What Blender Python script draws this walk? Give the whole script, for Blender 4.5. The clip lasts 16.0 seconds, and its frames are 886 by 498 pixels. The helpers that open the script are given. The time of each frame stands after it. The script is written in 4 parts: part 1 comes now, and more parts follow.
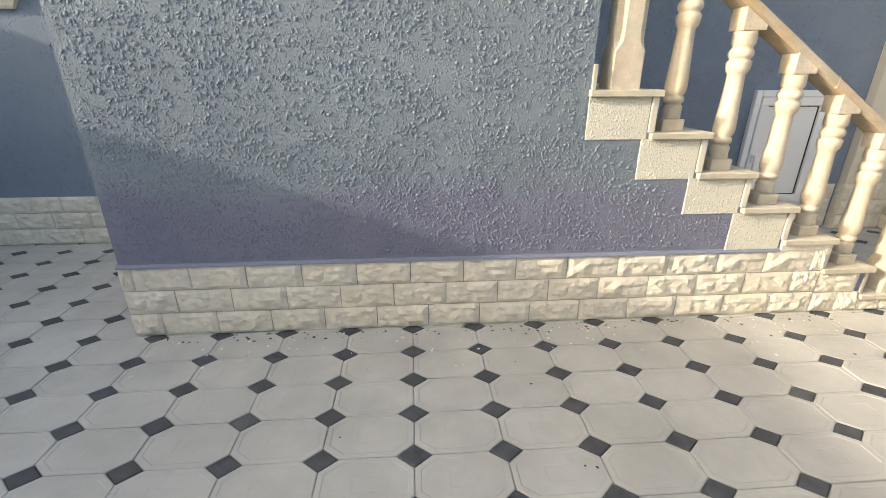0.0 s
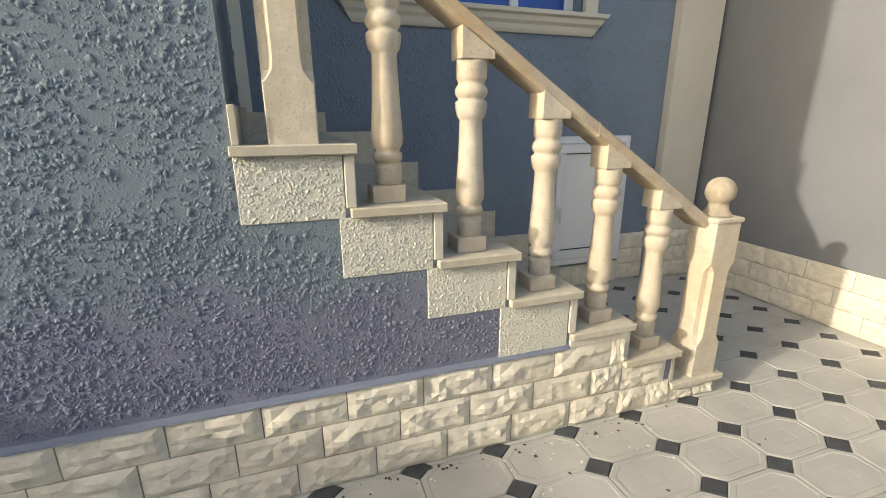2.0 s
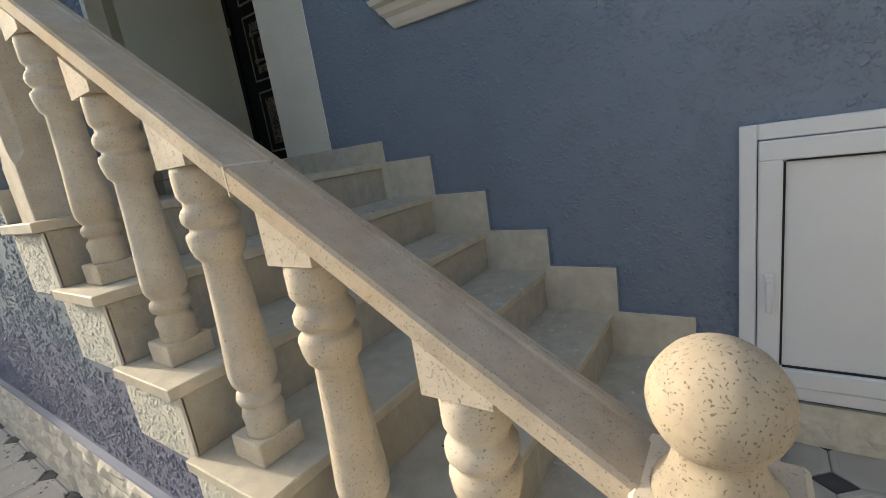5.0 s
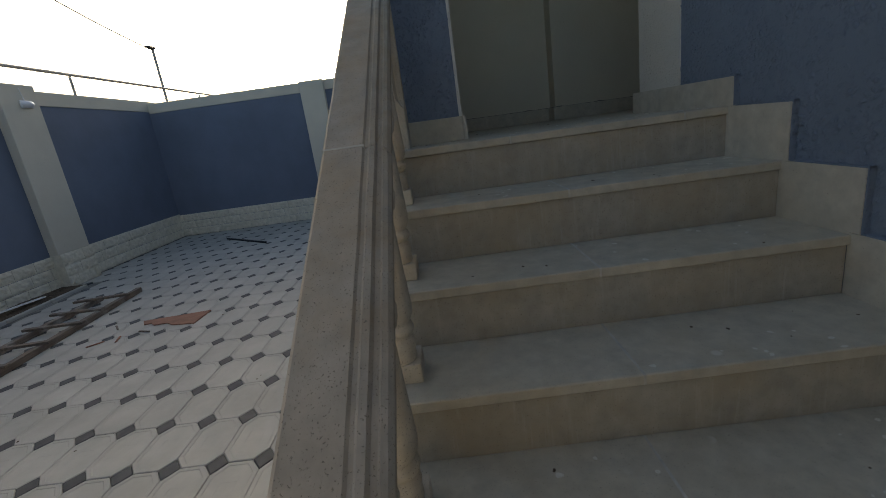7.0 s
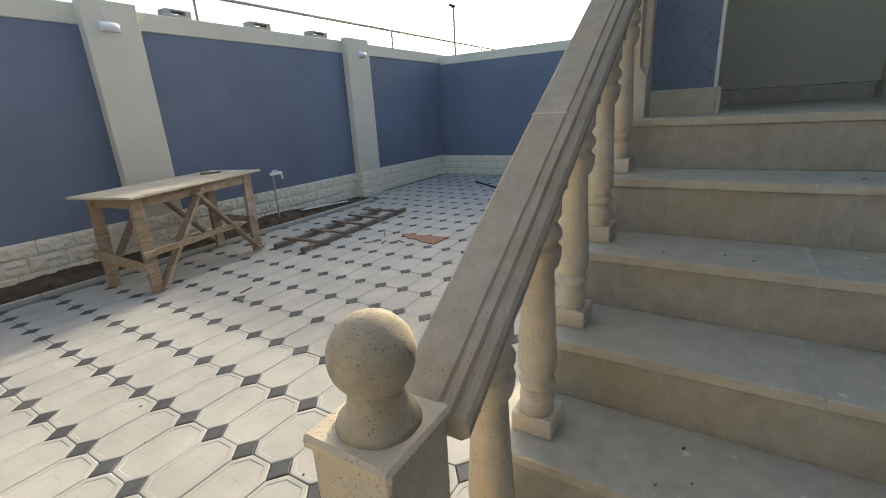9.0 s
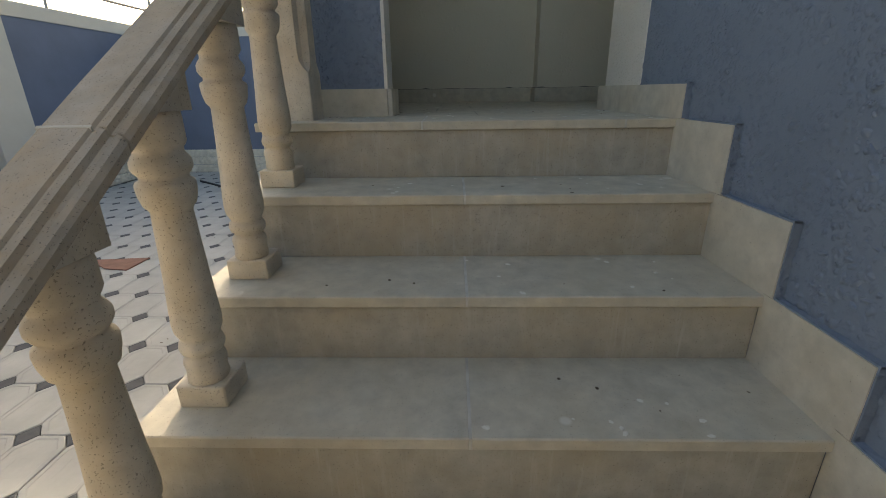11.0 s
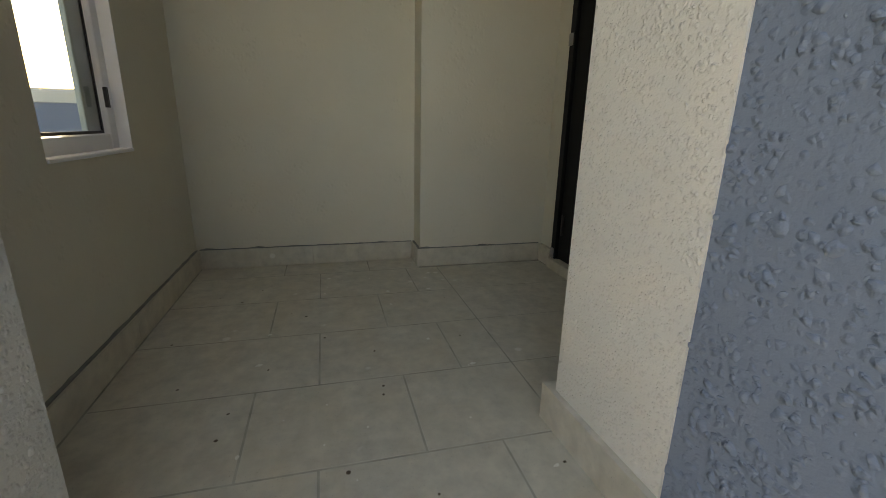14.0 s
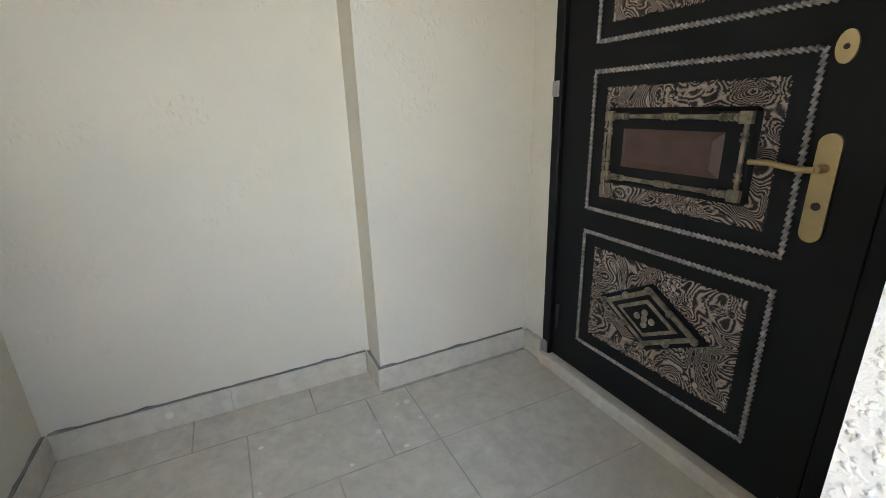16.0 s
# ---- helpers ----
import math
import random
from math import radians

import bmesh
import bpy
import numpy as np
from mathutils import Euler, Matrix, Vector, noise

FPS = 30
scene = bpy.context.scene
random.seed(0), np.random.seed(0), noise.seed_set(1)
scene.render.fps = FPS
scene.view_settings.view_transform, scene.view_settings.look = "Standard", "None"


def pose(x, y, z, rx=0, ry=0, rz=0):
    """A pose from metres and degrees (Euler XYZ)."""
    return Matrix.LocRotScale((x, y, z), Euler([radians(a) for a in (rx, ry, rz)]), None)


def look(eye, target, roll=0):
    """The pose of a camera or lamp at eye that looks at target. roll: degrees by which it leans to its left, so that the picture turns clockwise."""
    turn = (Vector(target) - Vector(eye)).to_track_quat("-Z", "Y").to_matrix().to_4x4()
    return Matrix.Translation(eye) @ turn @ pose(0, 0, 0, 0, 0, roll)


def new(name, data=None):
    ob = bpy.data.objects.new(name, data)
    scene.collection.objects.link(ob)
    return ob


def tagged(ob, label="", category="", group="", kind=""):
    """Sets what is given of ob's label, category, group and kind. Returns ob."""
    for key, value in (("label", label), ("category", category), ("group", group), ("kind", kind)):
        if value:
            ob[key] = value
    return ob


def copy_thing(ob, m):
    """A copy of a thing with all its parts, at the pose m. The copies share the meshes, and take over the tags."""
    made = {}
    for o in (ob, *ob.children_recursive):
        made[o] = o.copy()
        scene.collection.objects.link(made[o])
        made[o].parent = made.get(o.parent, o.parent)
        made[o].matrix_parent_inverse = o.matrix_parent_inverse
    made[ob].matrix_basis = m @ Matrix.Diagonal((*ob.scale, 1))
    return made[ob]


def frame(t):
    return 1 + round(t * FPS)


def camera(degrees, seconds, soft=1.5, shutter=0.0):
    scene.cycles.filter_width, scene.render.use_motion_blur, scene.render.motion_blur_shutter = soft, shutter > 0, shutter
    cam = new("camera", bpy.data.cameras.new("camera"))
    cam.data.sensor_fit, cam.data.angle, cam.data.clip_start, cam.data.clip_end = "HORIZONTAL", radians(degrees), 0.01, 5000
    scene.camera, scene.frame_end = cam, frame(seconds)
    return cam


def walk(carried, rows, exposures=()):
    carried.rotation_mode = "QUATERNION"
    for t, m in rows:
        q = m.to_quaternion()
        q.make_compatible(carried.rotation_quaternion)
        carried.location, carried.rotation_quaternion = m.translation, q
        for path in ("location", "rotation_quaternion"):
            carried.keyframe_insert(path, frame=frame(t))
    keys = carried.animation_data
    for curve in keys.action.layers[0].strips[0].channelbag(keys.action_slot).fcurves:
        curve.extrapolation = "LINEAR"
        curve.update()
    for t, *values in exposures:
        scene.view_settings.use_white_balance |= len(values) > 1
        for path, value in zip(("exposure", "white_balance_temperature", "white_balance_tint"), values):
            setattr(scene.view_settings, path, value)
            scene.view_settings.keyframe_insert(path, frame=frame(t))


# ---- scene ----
cam = camera(90.3, 16.0, 0.9)
PATH = [
    (0, (-0.045, 0.04, 1.278), (0.085, 1.894, 0.539), 0.0),
    (0.5, (0.13, 0.251, 1.244), (0.482, 2.117, 0.618), 0.3),
    (1, (0.343, 0.42, 1.244), (0.829, 2.264, 0.642), 1.5),
    (1.5, (0.601, 0.64, 1.268), (1.373, 2.39, 0.683), -2.4),
    (2, (0.931, 0.768, 1.277), (1.546, 2.586, 0.713), -0.2),
    (2.5, (1.192, 1.001, 1.249), (1.524, 2.897, 0.706), 0.1),
    (3, (1.467, 1.242, 1.261), (1.502, 3.172, 0.737), -5.6),
    (3.5, (1.75, 1.356, 1.223), (1.481, 3.294, 0.808), -7.8),
    (4, (2.003, 1.501, 1.24), (1.328, 3.331, 0.796), -7.1),
    (4.2, (2.137, 1.588, 1.221), (1.364, 3.379, 0.778), -7.9),
    (5.2, (2.78, 1.80, 1.25), (1.56, 3.29, 0.80), -8.6),
    (6.3, (2.847, 2.209, 1.284), (1.104, 3.072, 0.837), -9.3),
    (6.5, (2.8, 2.266, 1.256), (0.96, 2.924, 0.839), -10.1),
    (7, (2.908, 2.392, 1.277), (0.978, 2.354, 0.751), -7.9),
    (7.5, (2.905, 2.374, 1.279), (1.08, 1.772, 0.725), -2.9),
    (8, (3.04, 2.421, 1.283), (1.452, 1.351, 0.704), -2.0),
    (8.2, (3.082, 2.428, 1.282), (1.599, 1.225, 0.686), -3.5),
    (10.3, (3.06, 2.802, 1.288), (1.184, 2.616, 0.619), -0.7),
    (10.5, (2.993, 2.799, 1.298), (1.115, 2.722, 0.615), -0.3),
    (11, (2.678, 2.789, 1.309), (0.797, 2.737, 0.631), -0.8),
    (11.5, (2.422, 2.873, 1.378), (0.513, 2.898, 0.784), -4.0),
    (12, (2.152, 3.015, 1.493), (0.22, 2.977, 0.976), -0.0),
    (12.5, (1.918, 2.953, 1.635), (-0.017, 2.878, 1.132), 0.9),
    (13, (1.714, 3.015, 1.728), (-0.203, 3.246, 1.206), -3.4),
    (13.5, (1.541, 3.036, 1.923), (-0.349, 3.39, 1.372), -1.0),
    (14, (1.32, 2.94, 2.017), (-0.539, 3.441, 1.474), 1.3),
    (14.5, (1.128, 2.973, 2.096), (-0.691, 3.595, 1.544), -2.3),
    (15, (0.955, 3.001, 2.262), (-0.882, 3.541, 1.682), 0.6),
    (15.5, (0.733, 2.962, 2.329), (-1.083, 3.527, 1.709), 1.5),
    (15.7, (0.668, 2.943, 2.396), (-1.114, 3.621, 1.791), 0.6),
    (16, (0.535, 2.984, 2.411), (-1.178, 3.809, 1.791), -1.8),
]
EXPOSURES = [(0.0, 1.75, 7100, 8), (0.5, 1.55, 6800, 7), (1.0, 1.36, 6900, 8), (2.0, 1.19, 6800, 6), (3.0, 1.25, 6800, 6), (4.2, 1.35, 6700, 6), (6.3, 1.2, 7100, 11), (6.6, 1.05, 7000, 10), (7.0, 0.42, 6600, 7), (7.5, 0.74, 6500, 6), (8.2, 1.22, 6500, 6),
             (10.3, 1.63, 7400, 8), (11.3, 1.46, 7300, 8), (12.0, 2.0, 7600, 10), (12.4, 3.1, 7400, 10), (12.7, 3.0, 7500, 10), (13.0, 2.72, 8000, 12), (13.5, 2.58, 8400, 14), (14.0, 2.36, 8700, 13), (14.5, 2.57, 8300, 16), (15.0, 3.2, 7100, 20), (15.5, 3.6, 7100, 20), (16.0, 3.98, 7200, 19)]
walk(cam, [(t, look(eye, target, roll)) for t, eye, target, roll in PATH], EXPOSURES)

# ---------------------------------------------------------------- world, sun
SUN_WAY = Vector((1.0, 0.203, -0.352)).normalized()
world = bpy.data.worlds.new("sky")
scene.world = world
world.use_nodes = True
wn = world.node_tree.nodes
wl = world.node_tree.links
sky = wn.new("ShaderNodeTexSky")
sky.sky_type = "NISHITA"
sky.sun_disc = False
sky.sun_elevation = radians(19.0)
sky.sun_rotation = math.atan2(-SUN_WAY.x, -SUN_WAY.y)
sky.dust_density = 4.0
sky.air_density = 1.0
sky.ozone_density = 1.0
wl.new(sky.outputs["Color"], wn["Background"].inputs["Color"])
wn["Background"].inputs["Strength"].default_value = 0.15

sun_data = bpy.data.lights.new("sun", "SUN")
sun_data.energy = 1.55
sun_data.angle = radians(0.9)
sun_data.color = (1.0, 0.91, 0.78)
sun = new("sun", sun_data)
sun.matrix_world = look(Vector((0, 0, 8)) - SUN_WAY * 10, Vector((0, 0, 8)))


# ---------------------------------------------------------------- materials
def mix_rgb(nt, a, b, fac, mode="MIX"):
    n = nt.nodes.new("ShaderNodeMix")
    n.data_type = "RGBA"
    n.blend_type = mode
    for sock, v in ((n.inputs[0], fac), (n.inputs[6], a), (n.inputs[7], b)):
        if isinstance(v, bpy.types.NodeSocket):
            nt.links.new(v, sock)
        elif isinstance(v, (int, float)):
            sock.default_value = v
        else:
            sock.default_value = (*v, 1.0)
    return n.outputs[2]


def ramp(nt, src, lo, hi):
    n = nt.nodes.new("ShaderNodeMapRange")
    n.inputs[1].default_value, n.inputs[2].default_value = lo, hi
    nt.links.new(src, n.inputs[0])
    return n.outputs[0]


def noise_tex(nt, coords, scale, detail=4.0, rough=0.6, distort=0.0):
    n = nt.nodes.new("ShaderNodeTexNoise")
    n.inputs["Scale"].default_value = scale
    n.inputs["Detail"].default_value = detail
    n.inputs["Roughness"].default_value = rough
    n.inputs["Distortion"].default_value = distort
    nt.links.new(coords, n.inputs["Vector"])
    return n.outputs["Fac"]


def math_node(nt, op, a, b):
    n = nt.nodes.new("ShaderNodeMath")
    n.operation = op
    for sock, v in zip(n.inputs, (a, b)):
        if isinstance(v, bpy.types.NodeSocket):
            nt.links.new(v, sock)
        else:
            sock.default_value = v
    return n.outputs[0]


def bump(nt, height, strength, distance, prior=None):
    n = nt.nodes.new("ShaderNodeBump")
    n.inputs["Strength"].default_value = strength
    n.inputs["Distance"].default_value = distance
    nt.links.new(height, n.inputs["Height"])
    if prior is not None:
        nt.links.new(prior, n.inputs["Normal"])
    return n.outputs["Normal"]


def start_mat(name, rough=0.8, metal=0.0):
    m = bpy.data.materials.new(name)
    m.use_nodes = True
    nt = m.node_tree
    bs = nt.nodes["Principled BSDF"]
    bs.inputs["Roughness"].default_value = rough
    bs.inputs["Metallic"].default_value = metal
    tc = nt.nodes.new("ShaderNodeNewGeometry")
    return m, nt, bs, tc.outputs["Position"]


def plain_mat(name, color, rough=0.7, metal=0.0, vary=0.12, scale=6.0, grain=90.0, relief=0.15, depth=0.002, stain=None, random_piece=0.0):
    """A surface with cloudy variation, fine grain and a little relief."""
    m, nt, bs, pos = start_mat(name, rough, metal)
    big = noise_tex(nt, pos, scale, 5, 0.6)
    fine = noise_tex(nt, pos, grain, 3, 0.6)
    dark = tuple(c * (1 - 2.2 * vary) for c in color)
    light = tuple(min(1.0, c * (1 + 1.2 * vary)) for c in color)
    col = mix_rgb(nt, dark, light, ramp(nt, big, 0.25, 0.75))
    col = mix_rgb(nt, col, tuple(c * 0.72 for c in color), math_node(nt, "MULTIPLY", ramp(nt, fine, 0.55, 0.8), vary * 2.5))
    if stain is not None:
        spots = noise_tex(nt, pos, 2.3, 6, 0.7, 0.6)
        col = mix_rgb(nt, col, stain, math_node(nt, "MULTIPLY", ramp(nt, spots, 0.52, 0.72), 0.55))
    if random_piece > 0:
        info = nt.nodes.new("ShaderNodeObjectInfo")
        geo = nt.nodes.new("ShaderNodeNewGeometry")
        r = math_node(nt, "FRACT", math_node(nt, "ADD", info.outputs["Random"], geo.outputs["Random Per Island"]), 0.0)
        col = mix_rgb(nt, col, tuple(c * 0.55 for c in color), math_node(nt, "MULTIPLY", r, random_piece))
    nt.links.new(col, bs.inputs["Base Color"])
    nt.links.new(bump(nt, fine, relief, depth), bs.inputs["Normal"])
    return m


def stucco_mat(name, color, scale, cover, depth, vary=0.1, patch=None, fine=0.35, size=0.55, coat_top=0.8):
    """Thrown plaster: rounded lumps, thick in places and thin in others, on a finely grained coat."""
    m, nt, bs, pos = start_mat(name, 0.85)
    warp = nt.nodes.new("ShaderNodeTexNoise")
    warp.inputs["Scale"].default_value = scale * 0.9
    warp.inputs["Detail"].default_value = 3.0
    nt.links.new(pos, warp.inputs["Vector"])
    shift = nt.nodes.new("ShaderNodeVectorMath")
    shift.operation = "MULTIPLY_ADD"
    nt.links.new(warp.outputs["Color"], shift.inputs[0])
    shift.inputs[1].default_value = (0.9 / scale,) * 3
    nt.links.new(pos, shift.inputs[2])
    v = nt.nodes.new("ShaderNodeTexVoronoi")
    v.inputs["Scale"].default_value = scale
    nt.links.new(shift.outputs[0], v.inputs["Vector"])
    dome = ramp(nt, v.outputs["Distance"], size, 0.08)
    dome.node.interpolation_type = "SMOOTHSTEP"
    where = ramp(nt, noise_tex(nt, pos, scale * 0.16, 4, 0.65), 0.98 - cover - 0.14, 0.98 - cover + 0.10)
    n2 = noise_tex(nt, pos, scale * 2.6, 3.0, 0.55)
    height = math_node(nt, "ADD", math_node(nt, "MULTIPLY", dome, where), math_node(nt, "MULTIPLY", n2, fine))
    big = noise_tex(nt, pos, 1.3, 5, 0.6)
    col = mix_rgb(nt, tuple(c * (1 - vary) for c in color), tuple(c * (1 + vary) for c in color), ramp(nt, big, 0.3, 0.7))
    if patch is not None:
        # a later coat of paint, brushed on up to an uneven line
        axes = nt.nodes.new("ShaderNodeSeparateXYZ")
        nt.links.new(pos, axes.inputs[0])
        line = math_node(nt, "SUBTRACT", axes.outputs[2], math_node(nt, "MULTIPLY", noise_tex(nt, pos, 2.2, 4, 0.6), 0.5))
        col = mix_rgb(nt, col, patch, ramp(nt, line, coat_top - 0.22, coat_top - 0.34))
    nt.links.new(col, bs.inputs["Base Color"])
    nt.links.new(bump(nt, height, 1.0, depth), bs.inputs["Normal"])
    return m


def pitted_mat(name, color, pits=260.0, cut=0.68, warm=(1.1, 0.95, 0.75), rough=0.85, blotch=0.5, spatter=False, relief=0.003, streaks=0.0):
    """Sawn or cast limestone with small open pores, cloudy tone and warmer patches."""
    m, nt, bs, pos = start_mat(name, rough)
    big = noise_tex(nt, pos, 3.1, 6, 0.65, 0.3)
    mid = noise_tex(nt, pos, 17.0, 4, 0.6)
    por = noise_tex(nt, pos, pits, 2, 0.5)
    col = mix_rgb(nt, tuple(c * 0.82 for c in color), tuple(min(1, c * 1.12) for c in color), ramp(nt, mid, 0.3, 0.7))
    col = mix_rgb(nt, col, tuple(min(1, c * w * 0.9) for c, w in zip(color, warm)), math_node(nt, "MULTIPLY", ramp(nt, big, 0.42, 0.68), blotch))
    hole = ramp(nt, por, cut, cut + 0.07)
    col = mix_rgb(nt, col, tuple(c * 0.35 for c in color), math_node(nt, "MULTIPLY", hole, 0.7))
    if spatter:
        v = nt.nodes.new("ShaderNodeTexVoronoi")
        v.inputs["Scale"].default_value = 9.0
        nt.links.new(pos, v.inputs["Vector"])
        drop = ramp(nt, v.outputs["Distance"], 0.16, 0.11)
        pick = ramp(nt, noise_tex(nt, pos, 4.2, 2, 0.5), 0.58, 0.62)
        col = mix_rgb(nt, col, (0.74, 0.72, 0.66), math_node(nt, "MULTIPLY", math_node(nt, "MULTIPLY", drop, pick), 0.55))
    # pale lime streaks that ran down the face
    mp = nt.nodes.new("ShaderNodeMapping")
    mp.inputs["Scale"].default_value = (38.0, 38.0, 3.0)
    nt.links.new(pos, mp.inputs["Vector"])
    run = ramp(nt, noise_tex(nt, mp.outputs["Vector"], 1.0, 5, 0.7), 0.55, 0.8)
    col = mix_rgb(nt, col, (0.60, 0.58, 0.52), math_node(nt, "MULTIPLY", run, 0.45 * streaks))
    nt.links.new(col, bs.inputs["Base Color"])
    h = math_node(nt, "SUBTRACT", math_node(nt, "MULTIPLY", mid, 0.5), hole)
    nt.links.new(bump(nt, h, 0.6, relief), bs.inputs["Normal"])
    return m


def wood_mat(name, color, axis=0, rough=0.75):
    m, nt, bs, pos = start_mat(name, rough)
    tc = nt.nodes.new("ShaderNodeTexCoord")
    mp = nt.nodes.new("ShaderNodeMapping")
    mp.inputs["Scale"].default_value = tuple(3.0 if k == axis else 42.0 for k in range(3))
    nt.links.new(tc.outputs["Object"], mp.inputs["Vector"])
    g = noise_tex(nt, mp.outputs["Vector"], 1.0, 6, 0.65, 0.8)
    stain = noise_tex(nt, pos, 5.0, 4, 0.6)
    col = mix_rgb(nt, tuple(c * 0.55 for c in color), tuple(min(1, c * 1.2) for c in color), ramp(nt, g, 0.3, 0.7))
    col = mix_rgb(nt, col, (0.55, 0.53, 0.48), math_node(nt, "MULTIPLY", ramp(nt, stain, 0.52, 0.75), 0.6))
    nt.links.new(col, bs.inputs["Base Color"])
    nt.links.new(bump(nt, g, 0.4, 0.002), bs.inputs["Normal"])
    return m


def carved_mat(name):
    """Door panel: swirling carved leaves, dark in the hollows and rubbed bronze on the ridges."""
    m, nt, bs, pos = start_mat(name, 0.45, 0.2)
    swirl = noise_tex(nt, pos, 6.5, 0.6, 0.4, 1.6)
    f = math_node(nt, "ADD", math_node(nt, "MULTIPLY", math_node(nt, "SINE", math_node(nt, "MULTIPLY", swirl, 135.0), 0.0), 0.5), 0.5)
    col = mix_rgb(nt, (0.016, 0.013, 0.011), (0.44, 0.345, 0.27), ramp(nt, f, 0.25, 0.9))
    nt.links.new(col, bs.inputs["Base Color"])
    nt.links.new(bump(nt, f, 0.8, 0.004), bs.inputs["Normal"])
    return m


def glass_mat(name, tint=(1, 1, 1)):
    m = bpy.data.materials.new(name)
    m.use_nodes = True
    bs = m.node_tree.nodes["Principled BSDF"]
    bs.inputs["Base Color"].default_value = (*tint, 1)
    bs.inputs["Roughness"].default_value = 0.02
    bs.inputs["Transmission Weight"].default_value = 1.0
    bs.inputs["IOR"].default_value = 1.45
    return m


BLUE = (0.182, 0.224, 0.285)
M_SPATTER = stucco_mat("blue_thrown_plaster", (0.195, 0.235, 0.272), 90.0, 0.50, 0.0022, 0.10, (0.188, 0.198, 0.262), 0.5)
M_BLUEWALL = stucco_mat("blue_lumpy_plaster", BLUE, 60.0, 0.46, 0.0045, 0.09, None, 0.3, 0.55)
M_PIERBLUE = stucco_mat("blue_pier_plaster", BLUE, 52.0, 0.50, 0.0050, 0.09, None, 0.25)
M_SMOOTHBLUE = stucco_mat("smooth_blue_ledge", (0.175, 0.195, 0.255), 30.0, 0.2, 0.002, 0.1)
M_YARDBLUE = stucco_mat("blue_smooth_plaster", (0.142, 0.170, 0.235), 45.0, 0.3, 0.002, 0.12)
M_GREYWALL = stucco_mat("pale_grey_plaster", (0.182, 0.192, 0.212), 40.0, 0.3, 0.0015, 0.08)
M_CREAMTHROWN = stucco_mat("cream_thrown_plaster", (0.64, 0.62, 0.53), 84.0, 0.62, 0.0025, 0.06, None, 0.6)
M_BAND = stucco_mat("off_white_thrown_plaster", (0.70, 0.675, 0.60), 90.0, 0.55, 0.0024, 0.05, None, 0.5)
M_CREAM = stucco_mat("cream_plaster", (0.60, 0.56, 0.475), 40.0, 0.35, 0.003, 0.08)
M_INNER = stucco_mat("ivory_inner_plaster", (0.62, 0.575, 0.46), 38.0, 0.36, 0.0028, 0.05, None, 0.2)
M_SLAB = pitted_mat("grey_limestone_slab", (0.53, 0.49, 0.395), 300.0, 0.665, (1.05, 0.98, 0.86), 0.7, 0.5, True)
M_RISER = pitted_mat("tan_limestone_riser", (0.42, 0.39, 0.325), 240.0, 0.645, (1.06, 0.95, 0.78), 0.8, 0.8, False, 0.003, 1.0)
M_SKIRT = pitted_mat("cream_limestone_skirting", (0.56, 0.52, 0.43), 220.0, 0.70, (1.05, 0.98, 0.85), 0.75, 0.4)
M_TURNED = pitted_mat("warm_turned_limestone", (0.58, 0.525, 0.43), 250.0, 0.625, (1.05, 0.92, 0.72), 0.85, 0.6, False, 0.005)
M_RAIL = pitted_mat("warm_cast_rail", (0.47, 0.41, 0.325), 300.0, 0.63, (1.08, 0.88, 0.62), 0.9, 0.8, False, 0.004)
M_BALL = pitted_mat("weathered_cast_ball", (0.36, 0.31, 0.235), 300.0, 0.62, (1.75, 1.75, 1.7), 0.95, 0.9, False, 0.006)
M_ROCK = pitted_mat("split_face_limestone", (0.70, 0.655, 0.55), 120.0, 0.76, (1.02, 0.96, 0.84), 0.9, 0.4, False, 0.004)
M_TILE = plain_mat("pale_concrete_tile", (0.47, 0.46, 0.42), 0.75, 0, 0.10, 3.0, 140.0, 0.2, 0.0015, (0.38, 0.36, 0.31), 0.16)
M_DOT = plain_mat("charcoal_concrete_tile", (0.075, 0.08, 0.087), 0.7, 0, 0.25, 14.0, 160.0, 0.3, 0.002, (0.11, 0.11, 0.105), 0.5)
M_JOINT = plain_mat("grey_joint_mortar", (0.22, 0.215, 0.195), 0.95, 0, 0.2, 9.0, 120.0, 0.4, 0.003)
M_BED = plain_mat("grey_floor_mortar", (0.40, 0.375, 0.305), 0.9, 0, 0.2, 9.0, 120.0)
M_MORTAR = plain_mat("pale_joint_mortar", (0.62, 0.60, 0.54), 0.9, 0, 0.2, 9.0, 120.0)
M_STILE = plain_mat("grey_green_plastic", (0.30, 0.36, 0.34), 0.5, 0, 0.06)
M_DIRT = plain_mat("brown_soil", (0.12, 0.085, 0.055), 0.95, 0, 0.35, 7.0, 70.0, 0.9, 0.02)
M_PVC = plain_mat("white_plastic", (0.74, 0.75, 0.76), 0.35, 0, 0.03, 2.0, 60.0, 0.05, 0.0005)
M_GREYPLASTIC = plain_mat("grey_plastic", (0.35, 0.37, 0.39), 0.45, 0, 0.08)
M_LAMP = plain_mat("opal_lamp_cover", (0.82, 0.82, 0.86), 0.3, 0, 0.02)
M_WOOD = wood_mat("pale_sawn_wood", (0.34, 0.25, 0.165))
M_OLDWOOD = wood_mat("dirty_old_wood", (0.20, 0.155, 0.12))
M_PLY = plain_mat("dusty_plywood", (0.50, 0.45, 0.36), 0.8, 0, 0.15, 5.0, 120.0)
M_BOARD = plain_mat("red_brown_board", (0.30, 0.15, 0.10), 0.85, 0, 0.2, 7.0)
M_STEEL = plain_mat("painted_steel_pipe", (0.33, 0.31, 0.29), 0.5, 0.4, 0.15)
